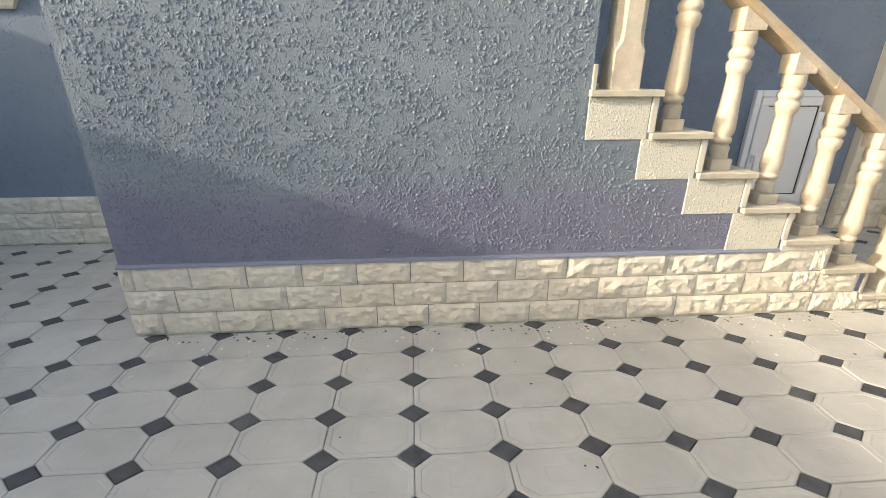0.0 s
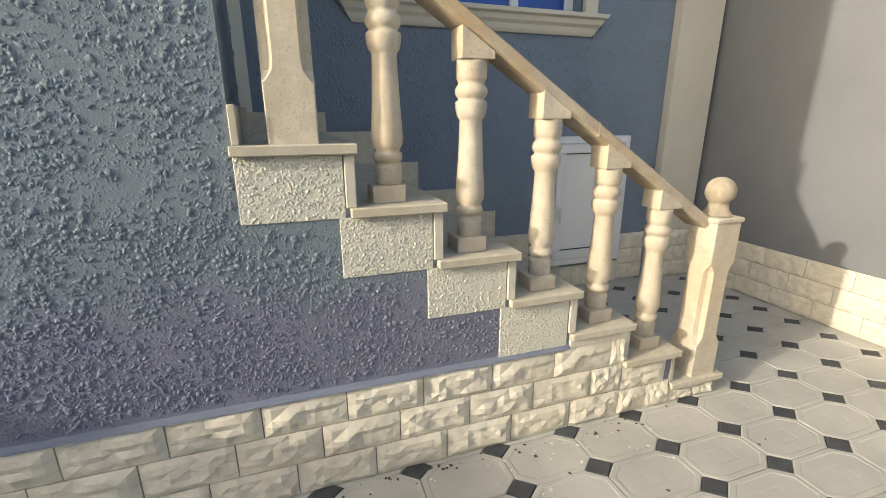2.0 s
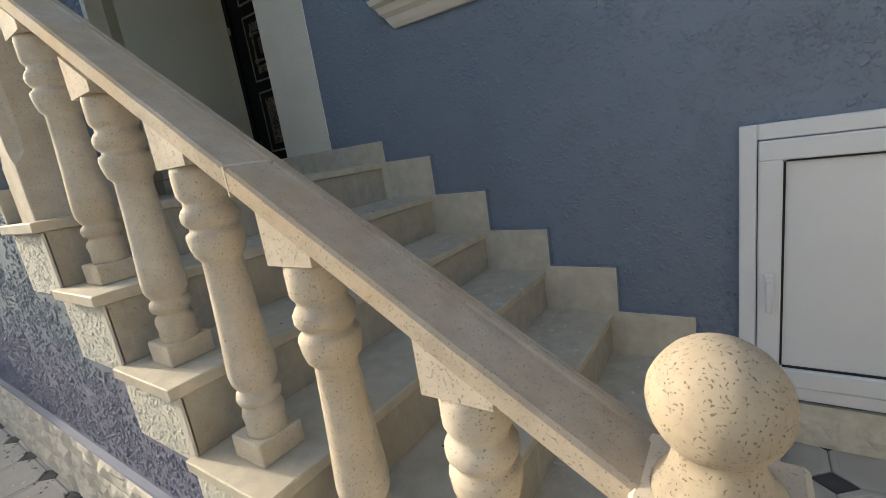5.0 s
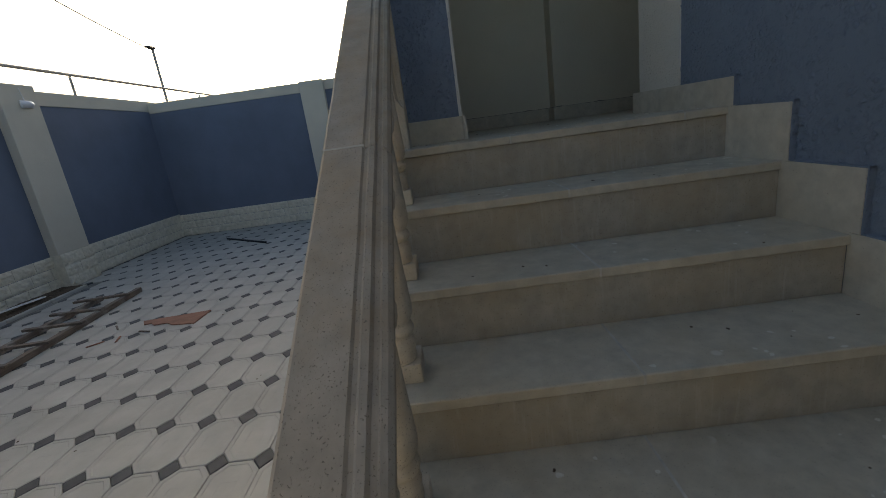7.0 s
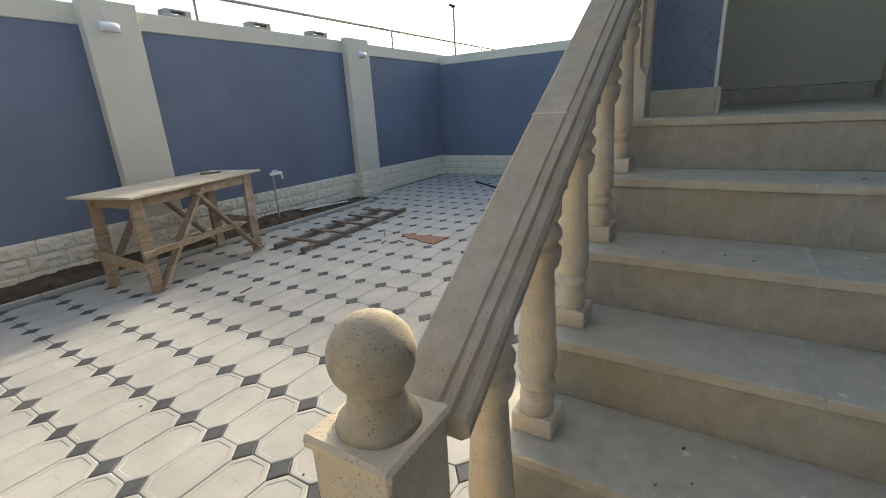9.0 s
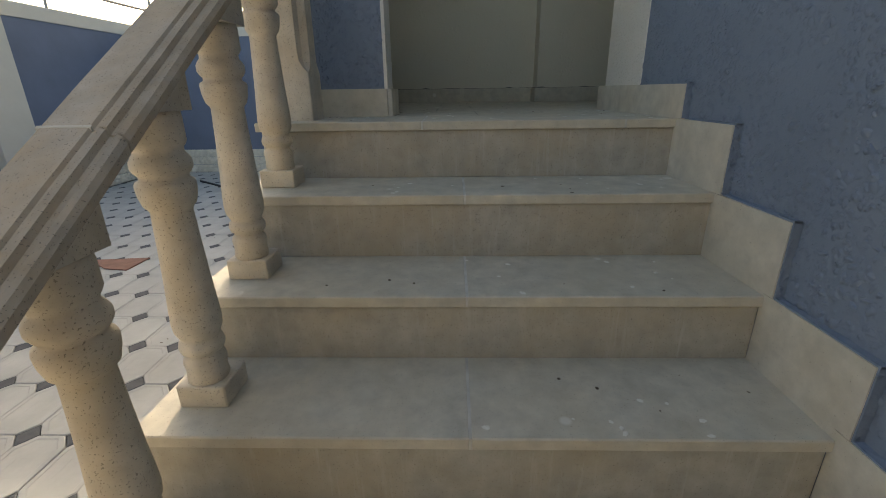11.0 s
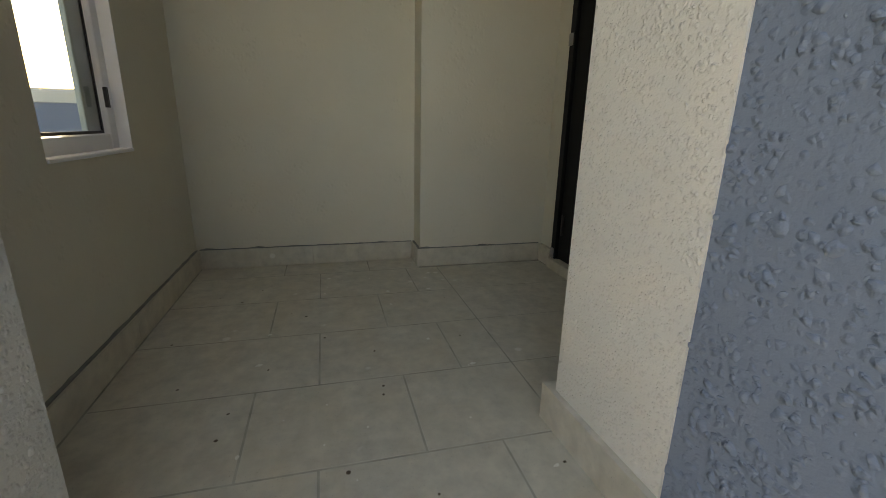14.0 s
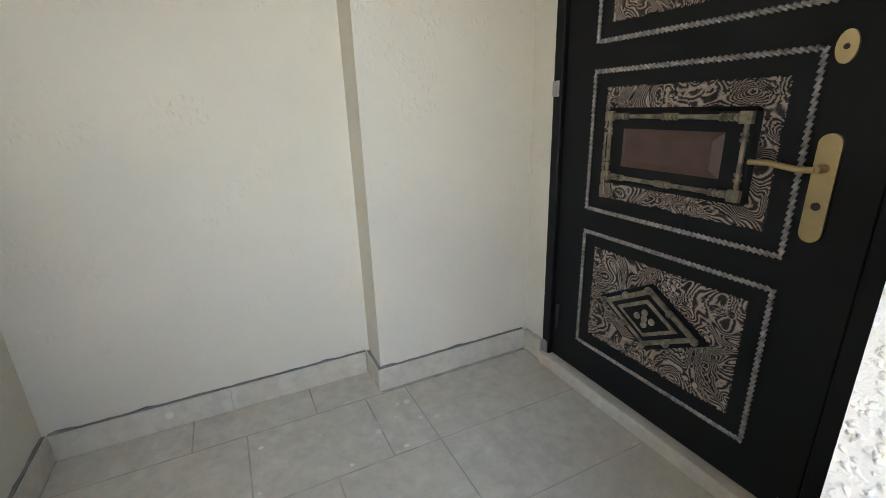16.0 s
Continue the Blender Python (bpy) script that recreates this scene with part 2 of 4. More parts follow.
M_DARKMETAL = plain_mat("dark_metal", (0.04, 0.04, 0.042), 0.5, 0.6, 0.2)
M_BLACKDOOR = plain_mat("black_door_paint", (0.004, 0.004, 0.005), 0.55, 0, 0.2, 5.0, 160.0, 0.1, 0.001)
M_BLACKDOOR.node_tree.nodes["Principled BSDF"].inputs["Specular IOR Level"].default_value = 0.25
M_CARVED = carved_mat("carved_bronze_panel")
M_BRONZE = plain_mat("aged_bronze_moulding", (0.34, 0.285, 0.20), 0.35, 0.6, 0.4, 30.0, 240.0, 0.4, 0.001)
M_ROPE = plain_mat("silvery_twisted_bead", (0.42, 0.40, 0.36), 0.35, 0.5, 0.4, 60.0, 300.0, 0.3, 0.001)
M_REDWOOD = plain_mat("red_brown_panel", (0.085, 0.043, 0.032), 0.4, 0, 0.2, 9.0, 80.0)
M_BRASS = plain_mat("satin_brass", (0.56, 0.43, 0.22), 0.32, 0.9, 0.08, 8.0, 200.0, 0.05, 0.0004)
M_BLUEGLASS = plain_mat("blue_reflective_film", (0.03, 0.09, 0.36), 0.06, 0.2, 0.05)
M_GLASS = glass_mat("clear_glass", (0.93, 0.97, 0.96))
M_ROOFGREY = plain_mat("plain_concrete", (0.36, 0.35, 0.33), 0.9, 0, 0.15)
M_REDROOF = plain_mat("red_roof_sheet", (0.30, 0.12, 0.09), 0.7, 0, 0.15)


# ---------------------------------------------------------------- mesh helpers
def mesh_of(bm, name, material, smooth=False):
    bmesh.ops.recalc_face_normals(bm, faces=bm.faces)
    me = bpy.data.meshes.new(name)
    bm.to_mesh(me)
    bm.free()
    me.materials.append(material)
    if smooth:
        me.polygons.foreach_set("use_smooth", [True] * len(me.polygons))
    return me


def part(name, bm, material, parent=None, label="", smooth=False):
    ob = new(name, mesh_of(bm, name, material, smooth))
    if parent is not None:
        ob.parent = parent
    return tagged(ob, label)


def thing(name, label, category, place=(0, 0, 0), kind="", group=""):
    ob = new(name)
    ob.location = place
    ob.empty_display_size = 0.1
    return tagged(ob, label, category, group, kind)


def structure(name, bm, material, label="", category="wall", parent=None):
    ob = part(name, bm, material, parent, label)
    return tagged(ob, label, category, "", "structure") if parent is None else ob


def add_box(bm, x0, x1, y0, y1, z0, z1):
    v = [bm.verts.new(p) for p in ((x0, y0, z0), (x1, y0, z0), (x1, y1, z0), (x0, y1, z0), (x0, y0, z1), (x1, y0, z1), (x1, y1, z1), (x0, y1, z1))]
    for f in ((0, 3, 2, 1), (4, 5, 6, 7), (0, 1, 5, 4), (1, 2, 6, 5), (2, 3, 7, 6), (3, 0, 4, 7)):
        bm.faces.new([v[i] for i in f])


def boxes(*rows, bevel=0.0, segments=1):
    bm = bmesh.new()
    for r in rows:
        add_box(bm, *r)
    if bevel > 0:
        bmesh.ops.bevel(bm, geom=bm.edges[:], offset=bevel, segments=segments, affect="EDGES", profile=0.6)
    return bm


def lathe(profile, n=28, cx=0.0, cy=0.0, z0=0.0):
    """A turned body from (height, radius) rows, closed at both ends."""
    bm = bmesh.new()
    rings = []
    for h, r in profile:
        rings.append([bm.verts.new((cx + r * math.cos(2 * math.pi * k / n), cy + r * math.sin(2 * math.pi * k / n), z0 + h)) for k in range(n)])
    for a, b in zip(rings, rings[1:]):
        for k in range(n):
            bm.faces.new((a[k], a[(k + 1) % n], b[(k + 1) % n], b[k]))
    bm.faces.new(rings[0][::-1])
    bm.faces.new(rings[-1])
    return bm


def prism(outline, axis, lo, hi):
    """An outline of (u, v) pairs pushed along an axis: x takes (y, z), y takes (x, z), z takes (x, y)."""
    def place(u, v, w):
        return {"x": (w, u, v), "y": (u, w, v), "z": (u, v, w)}[axis]
    bm = bmesh.new()
    a = [bm.verts.new(place(u, v, lo)) for u, v in outline]
    b = [bm.verts.new(place(u, v, hi)) for u, v in outline]
    n = len(outline)
    for k in range(n):
        bm.faces.new((a[k], a[(k + 1) % n], b[(k + 1) % n], b[k]))
    bm.faces.new(a[::-1])
    bm.faces.new(b)
    return bm


def rod(p, q, r, n=10, bm=None):
    bm = bm or bmesh.new()
    p, q = Vector(p), Vector(q)
    m = Matrix.Translation((p + q) / 2) @ (q - p).to_track_quat("Z", "Y").to_matrix().to_4x4()
    bmesh.ops.create_cone(bm, cap_ends=True, segments=n, radius1=r, radius2=r, depth=(q - p).length, matrix=m)
    return bm


def beam(p, q, w, h, up=(0, 0, 1), bevel=0.002):
    """A sawn board from p to q, w across and h deep."""
    p, q = Vector(p), Vector(q)
    d = (q - p).normalized()
    side = d.cross(Vector(up)).normalized()
    top = side.cross(d)
    bm = bmesh.new()
    add_box(bm, -w / 2, w / 2, 0, (q - p).length, -h / 2, h / 2)
    bmesh.ops.bevel(bm, geom=bm.edges[:], offset=bevel, segments=1, affect="EDGES")
    bm.transform(Matrix.Translation(p) @ Matrix((side, d, top)).transposed().to_4x4())
    return bm


# ---------------------------------------------------------------- plan
TREAD_Z = {1: 0.105, 2: 0.275, 3: 0.452, 4: 0.636, 5: 0.821, 6: 1.017, 7: 1.21}
NOSE_X = {i: 1.12 + 0.28 * (7 - i) for i in range(1, 8)}
SIDE_Y = 2.13      # outer face of the stair and porch
HOUSE_Y = 3.575    # face of the house wall
BASE_Z = 0.39      # top of the split-face stone base
RUN_SLOPE = 0.650
def rail_top(x):
    return 2.570 - RUN_SLOPE * x
WEST_X, SOUTH_Y, EAST_X = -5.06, -2.43, 4.09
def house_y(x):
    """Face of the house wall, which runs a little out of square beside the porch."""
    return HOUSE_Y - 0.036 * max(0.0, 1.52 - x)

# ground and outer ground
structure("ground", boxes((-150, 150, -150, 150, -0.5, -0.014)), M_JOINT, "dusty grey ground under and around the yard", "ground")

# house wall with the recess for the door
house = structure("wall_house", boxes(
    (-5.06, -1.5, HOUSE_Y, 3.9, 0, 4.1), (0.374, 1.52, HOUSE_Y + 0.002, 3.9, 0, 4.1), (1.52, 2.87, HOUSE_Y, 3.9, 0, 1.91), (1.52, 2.87, HOUSE_Y, 3.9, 3.3, 4.1),
    (2.87, EAST_X + 0.25, HOUSE_Y, 3.9, 0, 4.1), (0.374, 0.6, 3.9, 4.22, 0, 4.1)), M_BLUEWALL, "blue lumpy plastered house wall", "wall")
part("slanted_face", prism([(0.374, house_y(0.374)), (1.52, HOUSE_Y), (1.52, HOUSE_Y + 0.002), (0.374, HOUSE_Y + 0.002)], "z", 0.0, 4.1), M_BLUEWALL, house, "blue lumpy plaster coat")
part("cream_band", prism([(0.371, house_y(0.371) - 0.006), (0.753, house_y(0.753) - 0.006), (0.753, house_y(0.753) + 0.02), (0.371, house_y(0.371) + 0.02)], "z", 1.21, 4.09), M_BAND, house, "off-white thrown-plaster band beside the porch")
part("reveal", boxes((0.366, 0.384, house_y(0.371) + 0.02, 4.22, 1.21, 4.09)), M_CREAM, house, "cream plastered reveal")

# porch block
porch = structure("wall_porch", boxes(
    (-1.5, 0.78, SIDE_Y, 2.218, 0, 1.9), (-1.5, -0.66, SIDE_Y, 2.218, 1.9, 3.1), (-0.09, 0.78, SIDE_Y, 2.218, 1.9, 3.1), (-1.5, 0.78, SIDE_Y, 2.218, 3.1, 4.1),
    (-1.5, -1.33, 2.218, 3.9, 0, 4.1), (-1.33, 0.775, 2.218, HOUSE_Y, 0, 1.17), (-1.33, 0.365, HOUSE_Y, 4.5, 0, 1.17)), M_SPATTER,
    "grey-blue porch wall in coarse thrown plaster", "wall")
part("pier", boxes((0.635, 0.78, 2.218, 2.508, 1.17, 4.1)), M_PIERBLUE, porch, "blue lumpy plastered pier")
part("ledge", prism([(SIDE_Y + 0.01, 0.388), (SIDE_Y - 0.020, 0.388), (SIDE_Y - 0.016, 0.394), (SIDE_Y + 0.01, 0.408)], "x", -1.508, 1.925), M_SMOOTHBLUE, porch, "smooth blue ledge over the stone base")
inner = structure("wall_inner", boxes((-1.33, -1.29, 2.218, 3.455, 1.17, 4.0), (-1.33, -1.113, 3.455, 4.5, 1.17, 4.0)), M_INNER, "ivory plastered back wall of the porch with a shallow step", "wall")
part("south_lining", boxes((-1.29, -0.66, 2.218, 2.23, 1.17, 4.0), (-0.66, -0.09, 2.218, 2.23, 1.17, 1.9), (-0.66, -0.09, 2.218, 2.23, 3.1, 4.0), (-0.09, 0.635, 2.218, 2.23, 1.17, 4.0), (-0.672, -0.66, 2.19, 2.218, 1.9, 3.1)), M_INNER, inner)
part("door_wall", boxes((-1.113, -0.962, 4.235, 4.5, 1.17, 4.0), (0.30, 0.366, 4.235, 4.5, 1.17, 4.0), (-0.962, 0.30, 4.235, 4.5, 3.32, 4.0)), M_INNER, inner)
part("pier_edge", boxes((0.623, 0.779, 2.508, 2.521, 1.21, 4.09), (0.623, 0.635, 2.23, 2.508, 1.21, 4.0)), M_BAND, porch, "rough cream plaster edge of the pier")
structure("ceiling", boxes((-1.33, 0.78, 2.218, 4.5, 4.0, 4.1)), M_INNER, "ivory plastered porch ceiling", "ceiling")
structure("roof", boxes((-5.2, EAST_X + 0.25, 3.9, 9.0, 4.1, 4.3), (-1.6, 0.9, 2.05, 3.9, 4.1, 4.25)), M_ROOFGREY, "plain concrete roof slab over house and porch", "roof")
structure("wall_back", boxes((-5.2, EAST_X + 0.25, 8.8, 9.0, 0, 4.1)), M_BLUEWALL, "plain rear wall of the house", "wall")

# yard walls
south = structure("wall_south", boxes((-5.3, EAST_X + 0.25, -2.67, SOUTH_Y, 0, 2.34)), M_YARDBLUE, "blue plastered yard wall with cream top band", "wall")
part("top_band", boxes((-5.3, EAST_X + 0.25, -2.68, SOUTH_Y + 0.012, 2.195, 2.368), bevel=0.006), M_CREAM, south, "cream band along the wall top")
for x0, x1 in ((3.75, 4.09), (0.58, 1.05), (-2.78, -2.28)):
    part("pilaster", boxes((x0, x1, SOUTH_Y, SOUTH_Y + 0.11, 0.42, 2.405), bevel=0.006), M_CREAM, south, "cream plastered pilaster")
west = structure("wall_west", boxes((-5.3, WEST_X, SOUTH_Y, 3.9, 0, 2.28)), M_YARDBLUE, "blue plastered yard wall with cream top band", "wall")
part("top_band", boxes((-5.31, WEST_X + 0.012, SOUTH_Y + 0.012, 3.9, 2.165, 2.325), bevel=0.006), M_CREAM, west, "cream band along the wall top")
for y0, y1 in ((0.22, 0.62), (2.9, 3.3)):
    part("pilaster", boxes((WEST_X, WEST_X + 0.10, y0, y1, 0.40, 2.33), bevel=0.006), M_CREAM, west, "cream plastered pilaster")
east = structure("wall_east", boxes((EAST_X, EAST_X + 0.25, SOUTH_Y, HOUSE_Y, 0, 2.7)), M_GREYWALL, "pale grey plastered yard wall", "wall")
column = structure("corner_column", boxes((3.65, 4.04, 3.50, HOUSE_Y, 0.40, 4.09), bevel=0.005), M_CREAM, "cream plastered corner column on the house wall", "column")


# ---------------------------------------------------------------- stair
stair = thing("staircase", "straight outdoor flight of seven limestone steps with cream patches", "staircase", kind="structure")
bm = bmesh.new()
for i in range(1, 7):
    add_box(bm, NOSE_X[i + 1] - 0.03, NOSE_X[i] - 0.03, SIDE_Y, HOUSE_Y, 0, TREAD_Z[i] - 0.03)
add_box(bm, 0.78, NOSE_X[7] - 0.03, SIDE_Y, HOUSE_Y, 0, TREAD_Z[7] - 0.03)
part("body", bm, M_SPATTER, stair, "grey-blue thrown plaster stair side")
TREAD_JOINT_Y = 2.82


def slab(x0, x1, y0, y1, z0, z1, parent, material=M_SLAB, name="tread", bevel=0.003):
    return part(name, boxes((x0, x1, y0, y1, z0, z1), bevel=bevel), material, parent)


for i in range(1, 8):
    z, x1 = TREAD_Z[i], NOSE_X[i]
    back = x1 - 0.28 - 0.03 if i < 7 else 0.772
    if i < 7:
        for y0, y1 in ((2.10, TREAD_JOINT_Y - 0.0015), (TREAD_JOINT_Y + 0.0015, 3.573)):
            slab(back, x1, y0, y1, z - 0.03, z, stair)
    else:
        for y0, y1 in ((2.10, 2.678), (2.682, 3.368), (3.372, 3.573)):
            slab(back, x1, y0, y1, z - 0.03, z, stair)
    for jy in ((TREAD_JOINT_Y,) if i < 7 else (2.68, 3.37)):
        part("joint", boxes((back, x1 - 0.0008, jy - 0.0035, jy + 0.0035, z - 0.029, z - 0.0004)), M_MORTAR, stair, "pale mortar joint")
    below = TREAD_Z[i - 1] if i > 1 else 0.0
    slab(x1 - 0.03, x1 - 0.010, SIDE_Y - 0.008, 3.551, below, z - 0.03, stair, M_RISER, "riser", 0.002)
    if i >= 4:
        x0 = NOSE_X[i] - 0.28 - 0.065 if i < 7 else 0.777
        z0 = (TREAD_Z[i - 1] - 0.032) if i > 4 else BASE_Z
        part("painted_patch", boxes((x0, x1 - 0.045, SIDE_Y - 0.005, SIDE_Y + 0.01, z0, z - 0.031), bevel=0.002), M_CREAMTHROWN, stair, "cream thrown-plaster patch under a tread")
    if i == 3:
        part("painted_patch", boxes((NOSE_X[4] - 0.03, x1 - 0.03, SIDE_Y - 0.015, SIDE_Y + 0.01, BASE_Z, z - 0.031)), M_ROCK, stair)
    # end cap strip beside the riser
    if i > 2:
        part("edge_strip", boxes((x1 - 0.042, x1 - 0.010, SIDE_Y - 0.012, SIDE_Y, below, z - 0.031), bevel=0.003), M_CREAM, stair)

# floor of the porch
porch_floor = thing("floor", "grey limestone slab floor of the porch, dusty and spattered", "floor", kind="structure")
part("mortar_bed", boxes((-1.33, 0.772, 2.23, 3.551, 1.17, 1.2094), (-1.113, 0.366, 3.551, 4.235, 1.17, 1.2094)), M_BED, porch_floor, "grey joint mortar")
rows_x = (0.769, 0.40, 0.03, -0.34, -0.71, -1.08, -1.288)
for r, (xa, xb) in enumerate(zip(rows_x, rows_x[1:])):
    south_y = 2.542 if xa > 0.69 else 2.251
    if xa > 0.69:
        slab(xb + 0.0022, 0.573, 2.253, 2.5405, 1.185, 1.21, porch_floor, M_SLAB, "slab", 0.0015)
    north_y = 3.45 if xb < -1.1 else 3.549
    cuts = [south_y] + [y for y in ((2.89, 3.365) if r % 2 == 0 else (2.70, 3.16)) if y < north_y - 0.05] + [north_y]
    for ya, yb in zip(cuts, cuts[1:]):
        slab(xb + 0.0022, xa - 0.0022, ya + 0.0022, yb - 0.0022, 1.185, 1.21, porch_floor, M_SLAB, "slab", 0.0015)
    if xb > -1.1:
        slab(max(xb, -1.092) + 0.001, min(xa, 0.365) - 0.001, 3.551, 4.208, 1.185, 1.21, porch_floor, M_SLAB, "slab", 0.0015)
# stepped skirting on the house wall
SKIRT_TOP = {7: 1.319, 6: 1.209, 5: 1.016, 4: 0.826, 3: 0.658, 2: 0.466, 1: 0.29}
skirting = thing("baseboard", "stepped cream limestone skirting along the house wall", "skirting", kind="structure")
for i in range(1, 8):
    x1 = NOSE_X[i] + 0.024
    x0 = NOSE_X[i] - 0.29 if i < 7 else 0.330
    low = TREAD_Z[i]
    foot = SKIRT_TOP[i - 1] + 0.0015 if i > 1 else 0.0
    part("skirting_board", prism([(x0, low), (NOSE_X[i] - 0.009, low), (NOSE_X[i] - 0.009, foot), (x1, foot), (x1, SKIRT_TOP[i]), (x0, SKIRT_TOP[i])], "y", 3.551, HOUSE_Y), M_SKIRT, skirting)
    board = skirting.children[-1]
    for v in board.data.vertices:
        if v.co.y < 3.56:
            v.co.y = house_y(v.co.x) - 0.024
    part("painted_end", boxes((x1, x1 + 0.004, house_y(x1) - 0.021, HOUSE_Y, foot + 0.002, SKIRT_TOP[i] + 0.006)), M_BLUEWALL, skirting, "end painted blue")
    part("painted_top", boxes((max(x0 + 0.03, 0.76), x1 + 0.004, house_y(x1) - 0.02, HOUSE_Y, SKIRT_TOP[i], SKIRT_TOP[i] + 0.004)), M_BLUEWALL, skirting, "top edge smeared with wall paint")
inner_skirting = thing("baseboard", "grey limestone skirting round the porch with an open joint above", "skirting", kind="structure")
Z0, Z1 = 1.21, 1.318
for b in ((-1.29, -1.272, 2.25, 2.85, Z0, Z1), (-1.29, -1.272, 2.853, 3.435, Z0, Z1), (-1.29, -1.113, 3.437, 3.455, Z0, Z1), (-1.113, -1.095, 3.437, 4.21, Z0, Z1),
          (-1.29, -0.4, 2.23, 2.25, Z0, Z1), (-0.397, 0.622, 2.23, 2.25, Z0, Z1), (0.575, 0.797, 2.5215, 2.540, Z0, 1.318), (0.585, 0.622, 2.25, 2.521, Z0, 1.316), (0.78, 0.80, 2.118, 2.521, Z0, 1.318),
          (-1.095, -0.964, 4.21, 4.235, Z0, Z1), (0.30, 0.348, 4.21, 4.235, Z0, Z1), (0.348, 0.366, 3.578, 4.235, Z0, Z1)):
    part("skirting_board", boxes(b, bevel=0.0025), M_SKIRT if b[2] > 2.5 and b[0] > 0.5 else M_SLAB, inner_skirting)


def open_joint(p, q, seed, depth=0.016):
    """A ragged dark gap left between the skirting's top and the plaster."""
    p, q = Vector(p), Vector(q)
    n = int((q - p).length / 0.03)
    side = Vector((0, 0, 1)).cross(q - p).normalized() * depth
    bm = bmesh.new()
    rows = []
    for k in range(n + 1):
        c = p.lerp(q, k / n)
        h = 0.001 + 0.014 * max(0.0, noise.noise((k * 0.35, seed, 0)) - 0.05) + 0.003 * random.random()
        rows.append([bm.verts.new(c), bm.verts.new(c + side), bm.verts.new(c + side + Vector((0, 0, h))), bm.verts.new(c + Vector((0, 0, h)))])
    for a, b in zip(rows, rows[1:]):
        for k in range(4):
            bm.faces.new((a[k], a[(k + 1) % 4], b[(k + 1) % 4], b[k]))
    return bm


for k, (p, q, d) in enumerate((((-1.277, 2.25, Z1), (-1.277, 3.437, Z1), 0.013), ((-1.10, 3.44, Z1), (-1.10, 4.21, Z1), 0.013), ((0.57, 2.242, Z1), (-1.28, 2.242, Z1), 0.014), ((-1.10, 3.443, Z1), (-1.28, 3.443, Z1), -0.012))):
    part("open_joint", open_joint(p, q, k * 5.0, d), M_JOINT, inner_skirting, "ragged dark gap above the skirting")
part("threshold", boxes((-0.962, 0.30, 4.20, 4.28, 1.205, 1.268), bevel=0.004), M_SLAB, inner_skirting, "raised grey stone threshold")


# ---------------------------------------------------------------- balustrade
BALUSTER = [(0.055, 0.044), (0.06, 0.047), (0.085, 0.045), (0.105, 0.048), (0.116, 0.045), (0.122, 0.038), (0.128, 0.039), (0.133, 0.047), (0.145, 0.0505), (0.157, 0.047),
            (0.163, 0.039), (0.17, 0.044), (0.185, 0.0515), (0.205, 0.0535), (0.235, 0.052), (0.30, 0.0475), (0.38, 0.0435), (0.452, 0.0405), (0.458, 0.043), (0.465, 0.050),
            (0.485, 0.0555), (0.505, 0.0575), (0.512, 0.0555), (0.517, 0.047), (0.524, 0.0465), (0.529, 0.052), (0.538, 0.0575), (0.551, 0.0575), (0.561, 0.052), (0.567, 0.0465),
            (0.576, 0.0465), (0.581, 0.051), (0.588, 0.0545), (0.63, 0.0545), (0.643, 0.053)]
BALUSTER = [(h, r * 0.95) for h, r in BALUSTER]
BAL_Y = 2.218
BAL_X = {6: 1.236, 5: 1.527, 4: 1.829, 3: 2.116, 2: 2.400}


def make_baluster():
    ob = thing("baluster", "turned warm limestone baluster standing on a stair tread", "baluster", group="stair balusters")
    part("base", boxes((-0.068, 0.041, -0.055, 0.055, 0, 0.056), bevel=0.003), M_TURNED, ob, "square plinth")
    part("shaft", lathe(BALUSTER, cx=-0.004), M_TURNED, ob, "turned vase-shaped shaft", True)
    lo, hi = 0.643, 0.817
    cut = [(-0.056, lo), (0.056, lo), (0.056, hi - 0.116 - RUN_SLOPE * 0.056), (-0.056, hi - 0.116 + RUN_SLOPE * 0.056)]
    part("head_block", prism(cut, "y", -0.052, 0.052), M_TURNED, ob, "wedge block cut to the slope")
    return ob


first = make_baluster()
for i in (6, 5, 4, 3, 2):
    m = pose(BAL_X[i], BAL_Y, TREAD_Z[i])
    if i == 6:
        first.matrix_basis = m
    else:
        copy_thing(first, m)

handrail = thing("handrail", "sloping cast limestone handrail with grooved inner edge", "handrail")
RAIL = [(2.130, -0.006), (2.136, 0.0), (2.212, 0.0), (2.216, -0.006), (2.222, -0.006), (2.226, -0.001), (2.236, -0.003), (2.240, -0.014), (2.248, -0.015), (2.252, -0.010), (2.260, -0.014),
        (2.266, -0.024), (2.266, -0.040), (2.252, -0.052), (2.145, -0.052), (2.130, -0.040)]
for xa, xb in ((1.002, 2.006), (2.010, 2.620)):
    bm = bmesh.new()
    n = 12
    rings = []
    for k in range(n + 1):
        x = xa + (xb - xa) * k / n
        rings.append([bm.verts.new((x, y + 0.032 + 0.0012 * noise.noise((x * 9, y * 30, 1)), rail_top(x) + z + 0.0015 * noise.noise((x * 14, y * 40, 7)))) for y, z in RAIL])
    for a, b in zip(rings, rings[1:]):
        for k in range(len(RAIL)):
            bm.faces.new((a[k], a[(k + 1) % len(RAIL)], b[(k + 1) % len(RAIL)], b[k]))
    bm.faces.new(rings[0][::-1])
    bm.faces.new(rings[-1])
    part("rail", bm, M_RAIL, handrail)
part("joint", prism([(2.006, rail_top(2.006) - 0.05), (2.010, rail_top(2.010) - 0.05), (2.010, rail_top(2.010) + 0.0008), (2.006, rail_top(2.006) + 0.0008)], "y", 2.1615, 2.247), M_SKIRT, handrail, "pale mortar joint")


